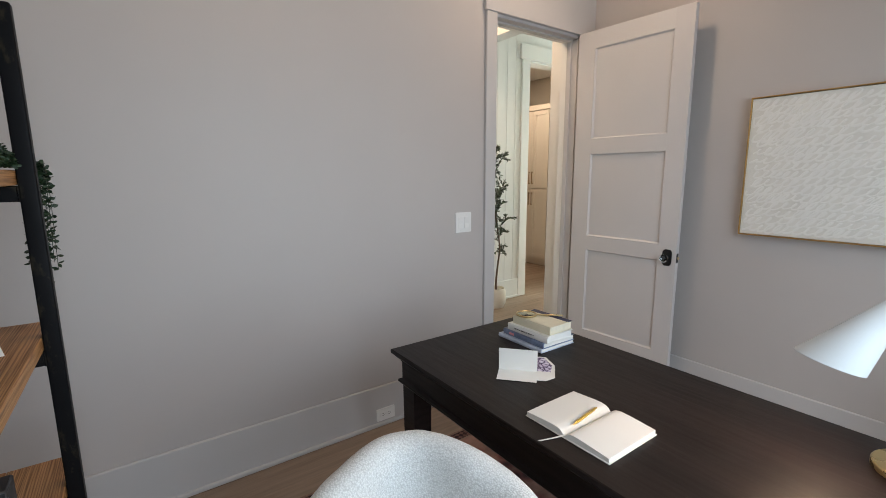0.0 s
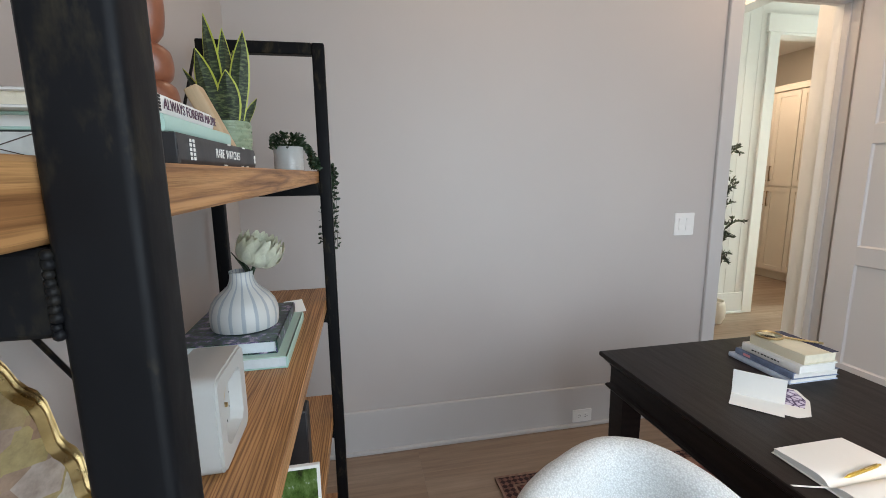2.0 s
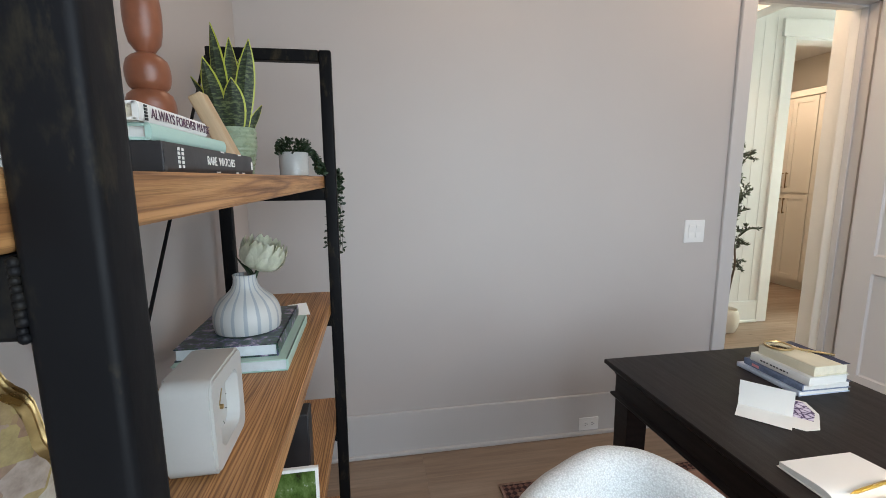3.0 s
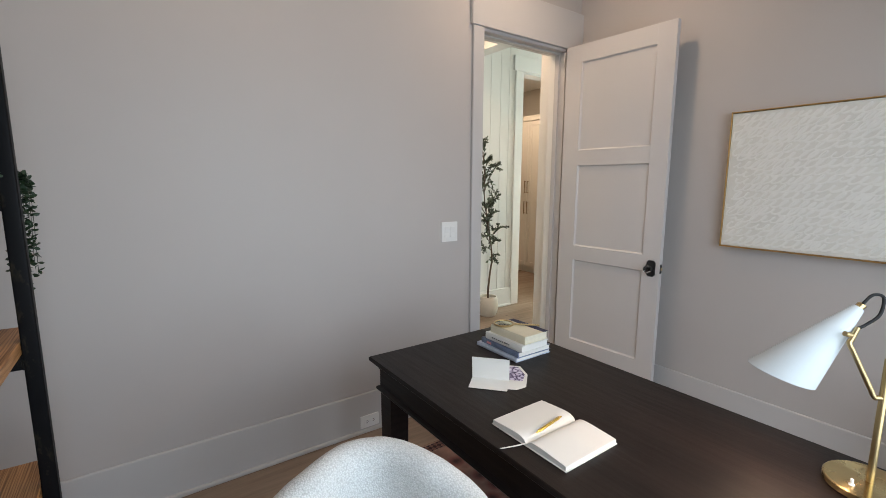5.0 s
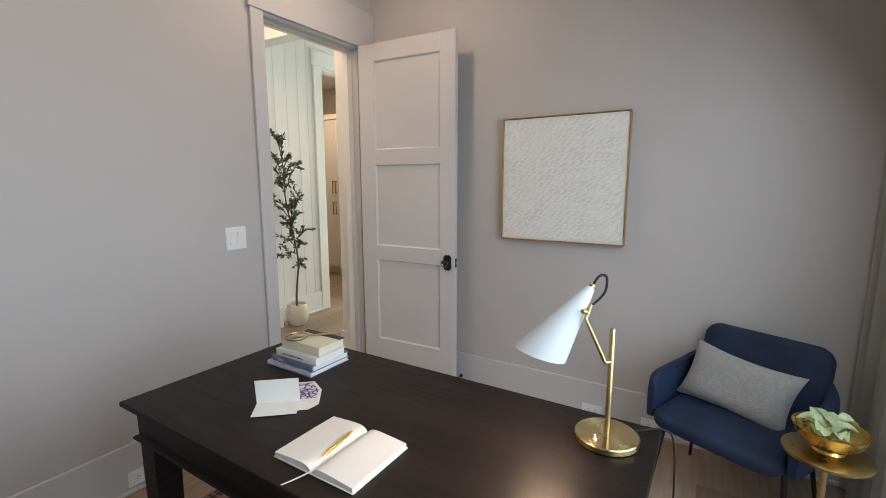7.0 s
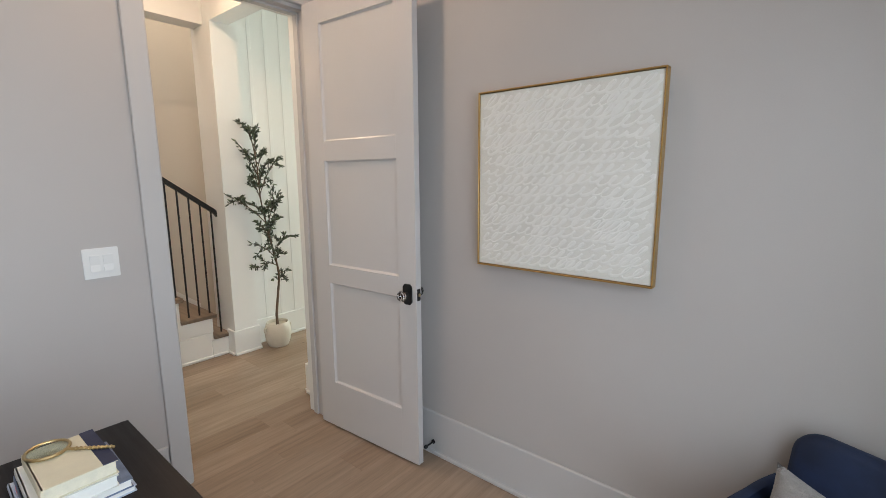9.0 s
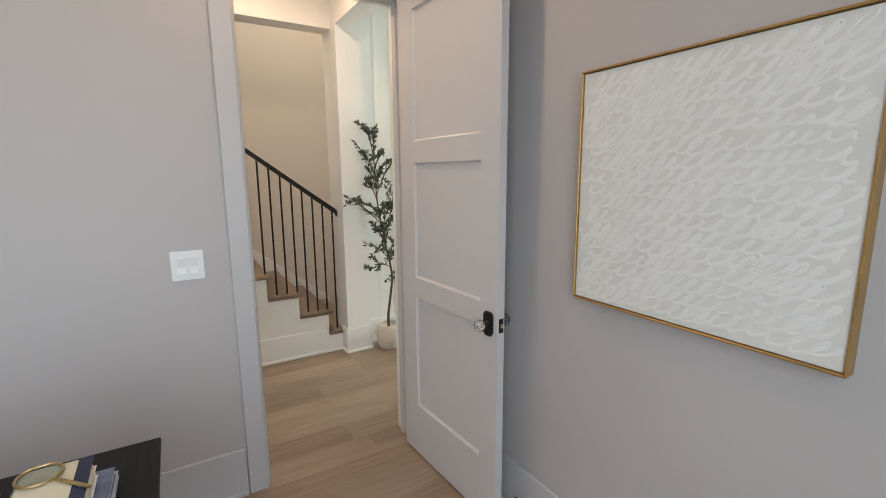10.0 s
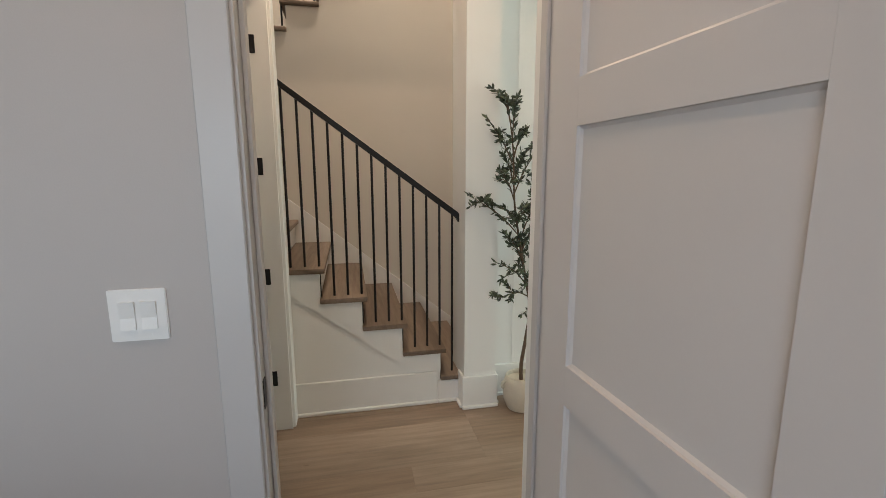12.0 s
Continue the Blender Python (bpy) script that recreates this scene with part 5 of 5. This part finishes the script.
part("easel_leg", cube(-0.09, -0.004, -0.012, 0.012, 0.02, 0.028), STEEL, pf)

# ---- things on the lower board ----
bx = thing("black_storage_box", pose(-0.285, 1.40, Z3), "upright black box on the lower shelf board", "box")
part("body", cube(-0.085, 0.060, -0.006, 0.07, 0, 0.212, 0.004), DARKBOOK, bx)
ph = thing("photo_frame", pose(-0.285, 1.128, Z3), "white bordered waterfall photo in a stand on the lower board", "picture frame")
part("border", cube(-0.115, 0.115, 0.0, 0.012, 0, 0.216, 0.001), PAPER, ph, smooth=False)
m_ph, t, b = nodes_of("waterfall_photo")
v = coords(t, (1, 1, 0.6))
t.links.new(ramp(t, noise_tex(t, v, 26, 6, 0.7), ((0.35, (0.01, 0.015, 0.008)), (0.5, (0.05, 0.10, 0.02)), (0.62, (0.10, 0.16, 0.05)), (0.72, (0.5, 0.55, 0.55)))), b.inputs["Base Color"])
b.inputs["Roughness"].default_value = 0.2
part("photo", cube(-0.108, 0.108, -0.0012, 0.0, 0.008, 0.208), m_ph, ph, "dark green waterfall photo", smooth=False)

# ---- armchair ----
m_nv, t, b = nodes_of("navy_velvet")
v = coords(t)
t.links.new(ramp(t, noise_tex(t, v, 7, 5), ((0.35, (0.004, 0.011, 0.034)), (0.65, (0.009, 0.022, 0.066)))), b.inputs["Base Color"])
b.inputs["Roughness"].default_value = 0.75
b.inputs["Sheen Weight"].default_value = 0.08
b.inputs["Sheen Tint"].default_value = (0.15, 0.32, 0.65, 1)
b.inputs["Sheen Roughness"].default_value = 0.4
bump(t, b, noise_tex(t, v, 300, 3), 0.3, 0.001)
arm = thing("armchair", pose(2.728, -0.215, 0, 0, 0, -114), "navy blue velvet armchair with thin black metal legs", "armchair")


def cushion(bm, w, d, h, r, m, puff=0.0, n=14, m_=10):
    """A rounded slab of width w, depth d and height h, puffed out in the middle."""
    rings = []
    for j in range(m_ + 1):
        q = -math.pi / 2 + math.pi * j / m_
        ins = r * (1 - math.cos(q))
        z = (h / 2 - r) * (1 if q > 0 else -1 if q < 0 else 0) + r * math.sin(q)
        rings.append([bm.verts.new((x, y, z + puff * (1 - (2 * x / w) ** 2) * (1 - (2 * y / d) ** 2) * (1 if z > 0 else -1))) for x, y in rounded(w - 2 * ins, d - 2 * ins, max(0.005, min(w, d) * 0.16 - ins * 0.5), n // 2)])
    skin(bm, rings, cap0=False, cap1=False)
    for rg, s in ((rings[0], -1), (rings[-1], 1)):
        last = rg
        for k in (0.8, 0.55, 0.3, 0.08):
            cur = []
            for v_ in rg:
                x, y = v_.co.x * k, v_.co.y * k
                cur.append(bm.verts.new((x, y, s * h / 2 + s * puff * (1 - (2 * x / w) ** 2) * (1 - (2 * y / d) ** 2))))
            skin(bm, [last, cur], cap0=False, cap1=False)
            last = cur
        bm.faces.new(last)
    bmesh.ops.transform(bm, matrix=m, verts=bm.verts)
    return bm


part("seat", cushion(bmesh.new(), 0.525, 0.50, 0.075, 0.030, pose(0, -0.19, 0.390, 3), 0.012), m_nv, arm, "navy seat cushion")
part("backrest", cushion(bmesh.new(), 0.53, 0.44, 0.07, 0.03, pose(0.0, 0.05, 0.54, 78, 0, 0), 0.012), m_nv, arm, "navy rounded backrest")
for s in (-1, 1):
    bm = bmesh.new()
    rings = []
    for i in range(15):
        f = i / 14
        y = -0.385 + 0.48 * f
        x = s * (0.283 + 0.01 * math.sin(f * 3) - 0.045 * (max(0, f - 0.7) / 0.3) ** 2)
        top = 0.575 - 0.035 * (1 - min(1, f / 0.12)) ** 2 + 0.010 * f + 0.045 * (max(0, f - 0.6) / 0.4) ** 2
        low = 0.362
        prof = [(-0.024, low), (0.024, low), (0.030, (low + top) / 2), (0.027, top - 0.03), (0.014, top - 0.005), (0.0, top), (-0.014, top - 0.005), (-0.027, top - 0.03), (-0.030, (low + top) / 2)]
        sq = 0.55 if i in (0, 14) else 1.0
        rings.append([bm.verts.new((x + a * sq, y, low + (z - low) * (0.985 if sq < 1 else 1))) for a, z in prof])
    skin(bm, rings)
    part("arm_panel", bm, m_nv, arm, "navy arm panel")
    for y, dy in ((-0.30, -0.05), (-0.02, 0.06)):
        bm = bmesh.new()
        tube(bm, [(s * 0.235, y, 0.375), (s * 0.275, y + dy, 0.0)], 0.011, 10, 0.008)
        part("leg", bm, IRON, arm, "thin black metal leg")
PILLOW = surface("grey_textured_linen", (0.30, 0.285, 0.275), 0.9, vary=0.12, scale=60, grain=190, relief=0.9, fine=0.004, sheen=0.2)
pl = thing("lumbar_pillow", arm.matrix_world @ pose(-0.026, -0.115, 0.540, 64, 2, 4) @ pose(0, 0, 0, 0, 0, -5), "grey textured lumbar pillow on the armchair", "pillow")
bm = bmesh.new()
NX, NY = 26, 16
top_, bot_ = {}, {}
for i in range(NX + 1):
    for j in range(NY + 1):
        u, w = i / NX * 2 - 1, j / NY * 2 - 1
        pinch = 1 - 0.15 * (1 - u * u) * abs(w) ** 3
        pin2 = 1 - 0.10 * (1 - w * w) * abs(u) ** 3
        x, y = 0.230 * u * pin2, 0.145 * w * pinch
        h = 0.075 * ((1 - u ** 4) * (1 - w ** 4)) ** 0.55 + 0.004 * noise.noise((x * 14, y * 14, 0))
        top_[i, j] = bm.verts.new((x, y, max(h, 0.0)))
        edge = i in (0, NX) or j in (0, NY)
        bot_[i, j] = top_[i, j] if edge else bm.verts.new((x, y, -max(h, 0.001)))
for i in range(NX):
    for j in range(NY):
        bm.faces.new((top_[i, j], top_[i + 1, j], top_[i + 1, j + 1], top_[i, j + 1]))
        q = [bot_[i, j], bot_[i, j + 1], bot_[i + 1, j + 1], bot_[i + 1, j]]
        bm.faces.new(q)
part("cover", bm, PILLOW, pl)

# ---- side table and bowl ----
tb = thing("side_table", pose(2.150, -0.385, 0), "small round aged brass side table beside the armchair", "side table")
AGED = surface("aged_brass", (0.36, 0.25, 0.10), 0.32, 1.0, vary=0.25, scale=16, grain=200, relief=0.15)
bm = bmesh.new()
lathe(bm, ((0.121, 0.545), (0.126, 0.547), (0.126, 0.556), (0.123, 0.558), (0.005, 0.5575)), 56)
part("tabletop", bm, AGED, tb, "round brass top")
bm = bmesh.new()
lathe(bm, ((0.011, 0.015), (0.011, 0.54), (0.03, 0.545)), 18)
part("stem", bm, BRASS, tb)
bm = bmesh.new()
lathe(bm, ((0.12, 0.012), (0.12, 0.018), (0.02, 0.024), (0.012, 0.03)), 40)
part("foot", bm, AGED, tb)
bw = thing("gold_bowl", pose(2.165, -0.39, 0.558), "hammered gold bowl on the side table", "bowl")
bm = bmesh.new()
lathe(bm, ((0.048, 0.0), (0.05, 0.004), (0.047, 0.012), (0.06, 0.02), (0.09, 0.045), (0.104, 0.078), (0.107, 0.084), (0.103, 0.084), (0.088, 0.048), (0.05, 0.026), (0.004, 0.022)), 56)
part("body", bm, GOLD, bw)
gl = thing("green_leaves", pose(2.165, -0.39, 0.615), "pale green curled leaves heaped in the gold bowl", "leaves")
PALE = surface("pale_green_leaf", (0.74, 0.86, 0.54), 0.4, vary=0.25, scale=30)
rng = random.Random(8)
for i in range(15):
    a, r = 6.283 * i / 15 + rng.random(), 0.02 + 0.05 * rng.random()
    c = Vector((r * math.cos(a), r * math.sin(a), 0.004 + 0.022 * rng.random()))
    d = Vector((math.cos(a + rng.uniform(-.7, .7)), math.sin(a + rng.uniform(-.7, .7)), rng.uniform(-0.05, 0.42))).normalized()
    s = d.cross(Vector((0, 0, 1))).normalized()
    n = s.cross(d)
    ln, wd = 0.055 + 0.025 * rng.random(), 0.024 + 0.010 * rng.random()
    bm = bmesh.new()
    prev = None
    for k in range(8):
        f = k / 7
        w = wd * math.sin(math.pi * (0.12 + 0.86 * f)) ** 0.8
        cc = c + d * ln * (f - 0.3) + n * (0.018 * math.sin(f * 3))
        cur = [bm.verts.new(cc + s * w * u + n * (w * 0.55 * u * u + 0.003 * noise.noise((f * 5, u * 3, i)))) for u in (-1, -0.5, 0, 0.5, 1)]
        if prev:
            for q in range(4):
                bm.faces.new((prev[q], prev[q + 1], cur[q + 1], cur[q]))
        prev = cur
    bmesh.ops.solidify(bm, geom=bm.faces[:], thickness=0.0012)
    part("leaf", bm, PALE, gl)

# ---- curtain ----
cur_ = thing("curtain", pose(2.70, -0.652, 0), "pleated off-white linen curtain beside the window", "curtain")
bm = bmesh.new()
prev = None
# widened westward out of view to shade the east wall and armchair
for i in range(118):
    x = -0.75 + 1.01 * i / 117
    yy = 0.035 * math.sin(x * 62) + 0.012 * math.sin(x * 141 + 1)
    cur = [bm.verts.new((x, yy * (0.8 + 0.25 * k / 4), 0.02 + 2.72 * (4 - k) / 4)) for k in range(5)]
    if prev:
        for k in range(4):
            bm.faces.new((prev[k], prev[k + 1], cur[k + 1], cur[k]))
    prev = cur
bmesh.ops.solidify(bm, geom=bm.faces[:], thickness=0.002)
LINEN = surface("off_white_linen", (0.70, 0.69, 0.65), 0.85, vary=0.05, scale=12, grain=400, relief=0.4)
t = LINEN.node_tree
thru, blend = node(t, "ShaderNodeBsdfTranslucent", Color=(0.72, 0.71, 0.67, 1)), node(t, "ShaderNodeMixShader", Fac=0.5)
t.links.new(t.nodes["Principled BSDF"].outputs[0], blend.inputs[1])
t.links.new(thru.outputs[0], blend.inputs[2])
t.links.new(blend.outputs[0], t.nodes["Material Output"].inputs["Surface"])
part("cloth", bm, LINEN, cur_)
bm = bmesh.new()
tube(bm, [(-2.7, 0, 2.78), (0.27, 0, 2.78)], 0.012, 12)
part("rod", bm, IRON, cur_, "black curtain rod")
for x in (-2.4, 0.2):
    part("bracket", cube(x - 0.008, x + 0.008, -0.198, 0.0, 2.755, 2.77), IRON, cur_)

# ---- olive tree ----
tree = thing("olive_tree", pose(3.31, 3.655, 0), "artificial olive tree in a cream ceramic pot", "potted tree")
bm = bmesh.new()
lathe(bm, ((0.075, 0.0), (0.085, 0.004), (0.108, 0.06), (0.115, 0.12), (0.108, 0.18), (0.096, 0.215), (0.092, 0.22), (0.088, 0.215), (0.09, 0.19), (0.004, 0.188)), 48)
part("pot", bm, surface("cream_ceramic", (0.66, 0.60, 0.50), 0.5, vary=0.06, scale=14, grain=120, relief=0.15), tree, "cream ceramic pot")
for s in (-1, 1):
    bm = bmesh.new()
    tube(bm, spline([(s * 0.104, 0, 0.185), (s * 0.122, 0, 0.18), (s * 0.126, 0, 0.155), (s * 0.113, 0, 0.14)], 5), 0.009, 8)
    part("pot_handle", bm, bpy.data.materials["cream_ceramic"], tree)
BARK = surface("olive_bark", (0.13, 0.085, 0.055), 0.85, vary=0.25, scale=25, grain=90, relief=0.6)
rng = random.Random(21)
trunk = spline([(0.0, 0.0, 0.18), (0.0, 0.0, 0.30), (0.03, 0.01, 0.47), (0.045, 0.0, 0.66), (0.0, -0.01, 0.88), (-0.035, 0.0, 1.08), (-0.07, 0.01, 1.32), (-0.09, 0.0, 1.62), (-0.13, 0.0, 1.89)], 6)
bm = bmesh.new()
tube(bm, trunk, 0.013, 10, 0.003)
part("trunk", bm, BARK, tree, "slim brown trunk")
OLIVE = surface("olive_leaf", (0.085, 0.105, 0.062), 0.45, vary=0.6, scale=28)
t, b = OLIVE.node_tree, OLIVE.node_tree.nodes["Principled BSDF"]
geo = t.nodes.new("ShaderNodeNewGeometry")
old = b.inputs["Base Color"].links[0].from_socket
leafy = ramp(t, geo.outputs["Random Per Island"], ((0.0, (0.45, 0.45, 0.42)), (0.7, (1.0, 1.0, 1.0)), (1.0, (1.9, 1.9, 1.8))))
t.links.new(mixed(t, 1.0, old, leafy, "MULTIPLY"), b.inputs["Base Color"])
limbs = bmesh.new()
crown = bmesh.new()


def olive_leaf(bm, c, d, rng):
    d = d.normalized()
    s = (Matrix.Rotation(rng.random() * 6.28, 3, d) @ d.orthogonal()).normalized()
    n = d.cross(s)
    ln, w = rng.uniform(0.028, 0.050), rng.uniform(0.0056, 0.0084)
    vs = [bm.verts.new(c + d * ln * a + s * w * b + n * u * ln) for a, b, u in ((0, 0.1, 0), (0.3, 0.9, 0.03), (0.65, 0.85, 0.03), (1, 0, -0.06), (0.65, -0.85, 0.03), (0.3, -0.9, 0.03))]
    mid = [bm.verts.new(c + d * ln * a - n * 0.012 * ln) for a in (0.3, 0.65)]
    bm.faces.new((vs[0], vs[1], mid[0]))
    bm.faces.new((vs[1], vs[2], mid[1], mid[0]))
    bm.faces.new((vs[2], vs[3], mid[1]))
    bm.faces.new((vs[3], vs[4], mid[1]))
    bm.faces.new((vs[4], vs[5], mid[0], mid[1]))
    bm.faces.new((vs[5], vs[0], mid[0]))


for z0, tx, ty, tz in ((0.72, -0.16, -0.02, 0.74), (0.66, 0.10, 0.0, 0.62), (0.8, -0.17, 0.02, 0.95), (0.84, 0.12, -0.03, 0.98), (0.95, -0.13, -0.03, 1.12), (1.0, 0.07, 0.03, 1.14), (1.08, 0.10, 0.0, 1.38), (1.12, -0.36, -0.02, 1.36), (1.18, -0.20, 0.04, 1.30), (1.2, 0.06, -0.03, 1.30), (1.32, -0.18, -0.04, 1.50), (1.36, 0.09, 0.0, 1.66), (1.42, -0.02, 0.03, 1.58), (1.5, -0.25, 0.0, 1.79), (1.56, -0.03, -0.03, 1.74), (1.66, -0.08, 0.02, 1.86), (1.76, -0.16, 0.0, 1.90), (0.9, 0.0, 0.06, 1.05), (1.14, -0.1, -0.09, 1.24), (1.4, -0.12, 0.09, 1.6), (0.78, 0.02, -0.08, 0.86)):
    p = min(trunk, key=lambda q: abs(q.z - z0))
    e = Vector((tx, ty, tz))
    path = spline([p, p + (e - p) * 0.35 + Vector((0, 0, 0.03)), p + (e - p) * 0.7 + Vector((0, 0, 0.02)), e], 5)
    tube(limbs, path, 0.0045, 6, 0.0012)
    ln = (e - p).length
    for i, q in enumerate(path):
        if i < 3:
            continue
        d = (path[min(i + 1, len(path) - 1)] - path[i - 1]).normalized()
        for k in range(2):
            olive_leaf(crown, q + Vector((rng.uniform(-.006, .006), rng.uniform(-.006, .006), rng.uniform(-.006, .006))), d * 0.8 + Vector((rng.uniform(-.9, .9), rng.uniform(-.9, .9), rng.uniform(-.6, .9))), rng)
    for tw in range(4):
        q = path[rng.randrange(5, len(path))]
        f = q + Vector((rng.uniform(-.09, .09), rng.uniform(-.07, .07), rng.uniform(-.06, .09)))
        sub = spline([q, (q + f) / 2 + Vector((0, 0, 0.01)), f], 4)
        tube(limbs, sub, 0.002, 5, 0.0008)
        for g in sub[1:]:
            for k in range(2):
                olive_leaf(crown, g, (f - q).normalized() * 0.7 + Vector((rng.uniform(-.9, .9), rng.uniform(-.9, .9), rng.uniform(-.6, .8))), rng)
part("limb", limbs, BARK, tree, "thin brown branches")
part("crown", crown, OLIVE, tree, "narrow grey green olive leaves", smooth=False)

# ---- pantry cabinets ----
CABW = surface("cream_cabinet_paint", (0.76, 0.70, 0.61), 0.4, vary=0.015, scale=3)
BRONZE = surface("dark_brass_pull", (0.25, 0.16, 0.07), 0.35, 1.0)


def tall_cabinet(y0, y1):
    ob = thing("pantry_cabinet", pose(5.42, (y0 + y1) / 2, 0), "tall cream shaker pantry cabinet with brass pulls", "cabinet", "pantry cabinets")
    h = (y1 - y0) / 2 - 0.001
    part("body", cube(0.0, 0.56, -h, h, 0.10, 2.43), CABW, ob, smooth=False)
    part("plinth", cube(0.05, 0.55, -h, h, 0.0, 0.10), CABW, ob, smooth=False)
    for z0, z1, up in ((0.125, 1.225, False), (1.245, 2.42, True)):
        for s in (-1, 1):
            a, b_ = sorted((s * 0.002, s * (h - 0.004)))
            bm = bmesh.new()
            box(bm, -0.022, -0.001, a, a + 0.06, z0, z1, 0.001)
            box(bm, -0.022, -0.001, b_ - 0.06, b_, z0, z1, 0.001)
            box(bm, -0.0218, -0.001, a + 0.06, b_ - 0.06, z0, z0 + 0.06)
            box(bm, -0.0218, -0.001, a + 0.06, b_ - 0.06, z1 - 0.06, z1)
            box(bm, -0.012, -0.001, a + 0.06, b_ - 0.06, z0 + 0.06, z1 - 0.06)
            dr = part("door", bm, CABW, ob, smooth=False)
            bm = bmesh.new()
            zz = (1.30, 1.50) if up else (0.97, 1.17)
            yy = s * 0.03
            tube(bm, [(-0.022, yy, zz[0] + 0.012), (-0.05, yy, zz[0] + 0.012)], 0.005, 8)
            tube(bm, [(-0.022, yy, zz[1] - 0.012), (-0.05, yy, zz[1] - 0.012)], 0.005, 8)
            tube(bm, [(-0.05, yy, zz[0]), (-0.05, yy, zz[1])], 0.006, 8)
            part("handle", bm, BRONZE, dr, "slim dark brass pull")
    return ob


for y0, y1 in ((4.15, 4.80), (4.80, 5.47), (5.47, 6.14)):
    tall_cabinet(y0, y1)
structure("trim_cabinet_crown", cube(5.39, 5.98, 4.14, 6.15, 2.432, 2.51, 0.006), CABW, "cream crown moulding over the pantry cabinets")

# ---- recessed ceiling lamps, out of view ----
# the second and fourth fixtures only go with the added fill lamps
for x, y, z in ((2.12, 1.72, TOP), (0.50, 1.55, TOP), (2.4, 3.1, TOP), (4.7, 4.9, TOP)):
    can = thing("unseen_downlight", pose(x, y, z), "unseen round white recessed ceiling downlight", "ceiling light", "recessed downlights")
    bm = bmesh.new()
    lathe(bm, ((0.062, -0.001), (0.085, -0.001), (0.088, -0.006), (0.062, -0.008)), 32, None, False, False)
    part("trim_ring", bm, PLASTIC, can)

# ---- oak floor ----
structure("floor", cube(-0.72, 7.1, S - T, 6.75, -0.12, -0.012), surface("subfloor", (0.12, 0.09, 0.07), 0.9), "wide plank light oak floor")
floor = bpy.data.objects["floor"]
rng = random.Random(2)
PW = 0.19
planks = {}


def plank(x0, x1, y0):
    w = round(x1 - x0, 2)
    if w not in planks:
        bm = bmesh.new()
        box(bm, 0, w - 0.0003, 0, PW - 0.0003, -0.012, 0.0, 0.0005)
        me = bpy.data.meshes.new("plank")
        bmesh.ops.recalc_face_normals(bm, faces=bm.faces)
        bm.to_mesh(me)
        bm.free()
        me.materials.append(OAK)
        planks[w] = me
    ob = new("plank", planks[w])
    ob.parent = floor
    ob.location = (x0, y0, 0)


for r in range(40):
    y0 = S - T + 0.02 + PW * r
    xa, xb = (-0.58, 3.0) if y0 + PW < N else (-0.58, 7.0) if y0 < N else (1.74, 7.0)
    if y0 > 3.83:
        xa = 3.02
    x = xa - rng.choice((0.0, 0.4, 0.8, 1.2))
    while x < xb:
        ln = rng.choice((1.2, 1.6, 2.0, 2.2))
        a, b_ = max(x, xa), min(x + ln, xb)
        if b_ - a > 0.05:
            plank(round(a, 2), round(b_, 2), y0)
        x += ln
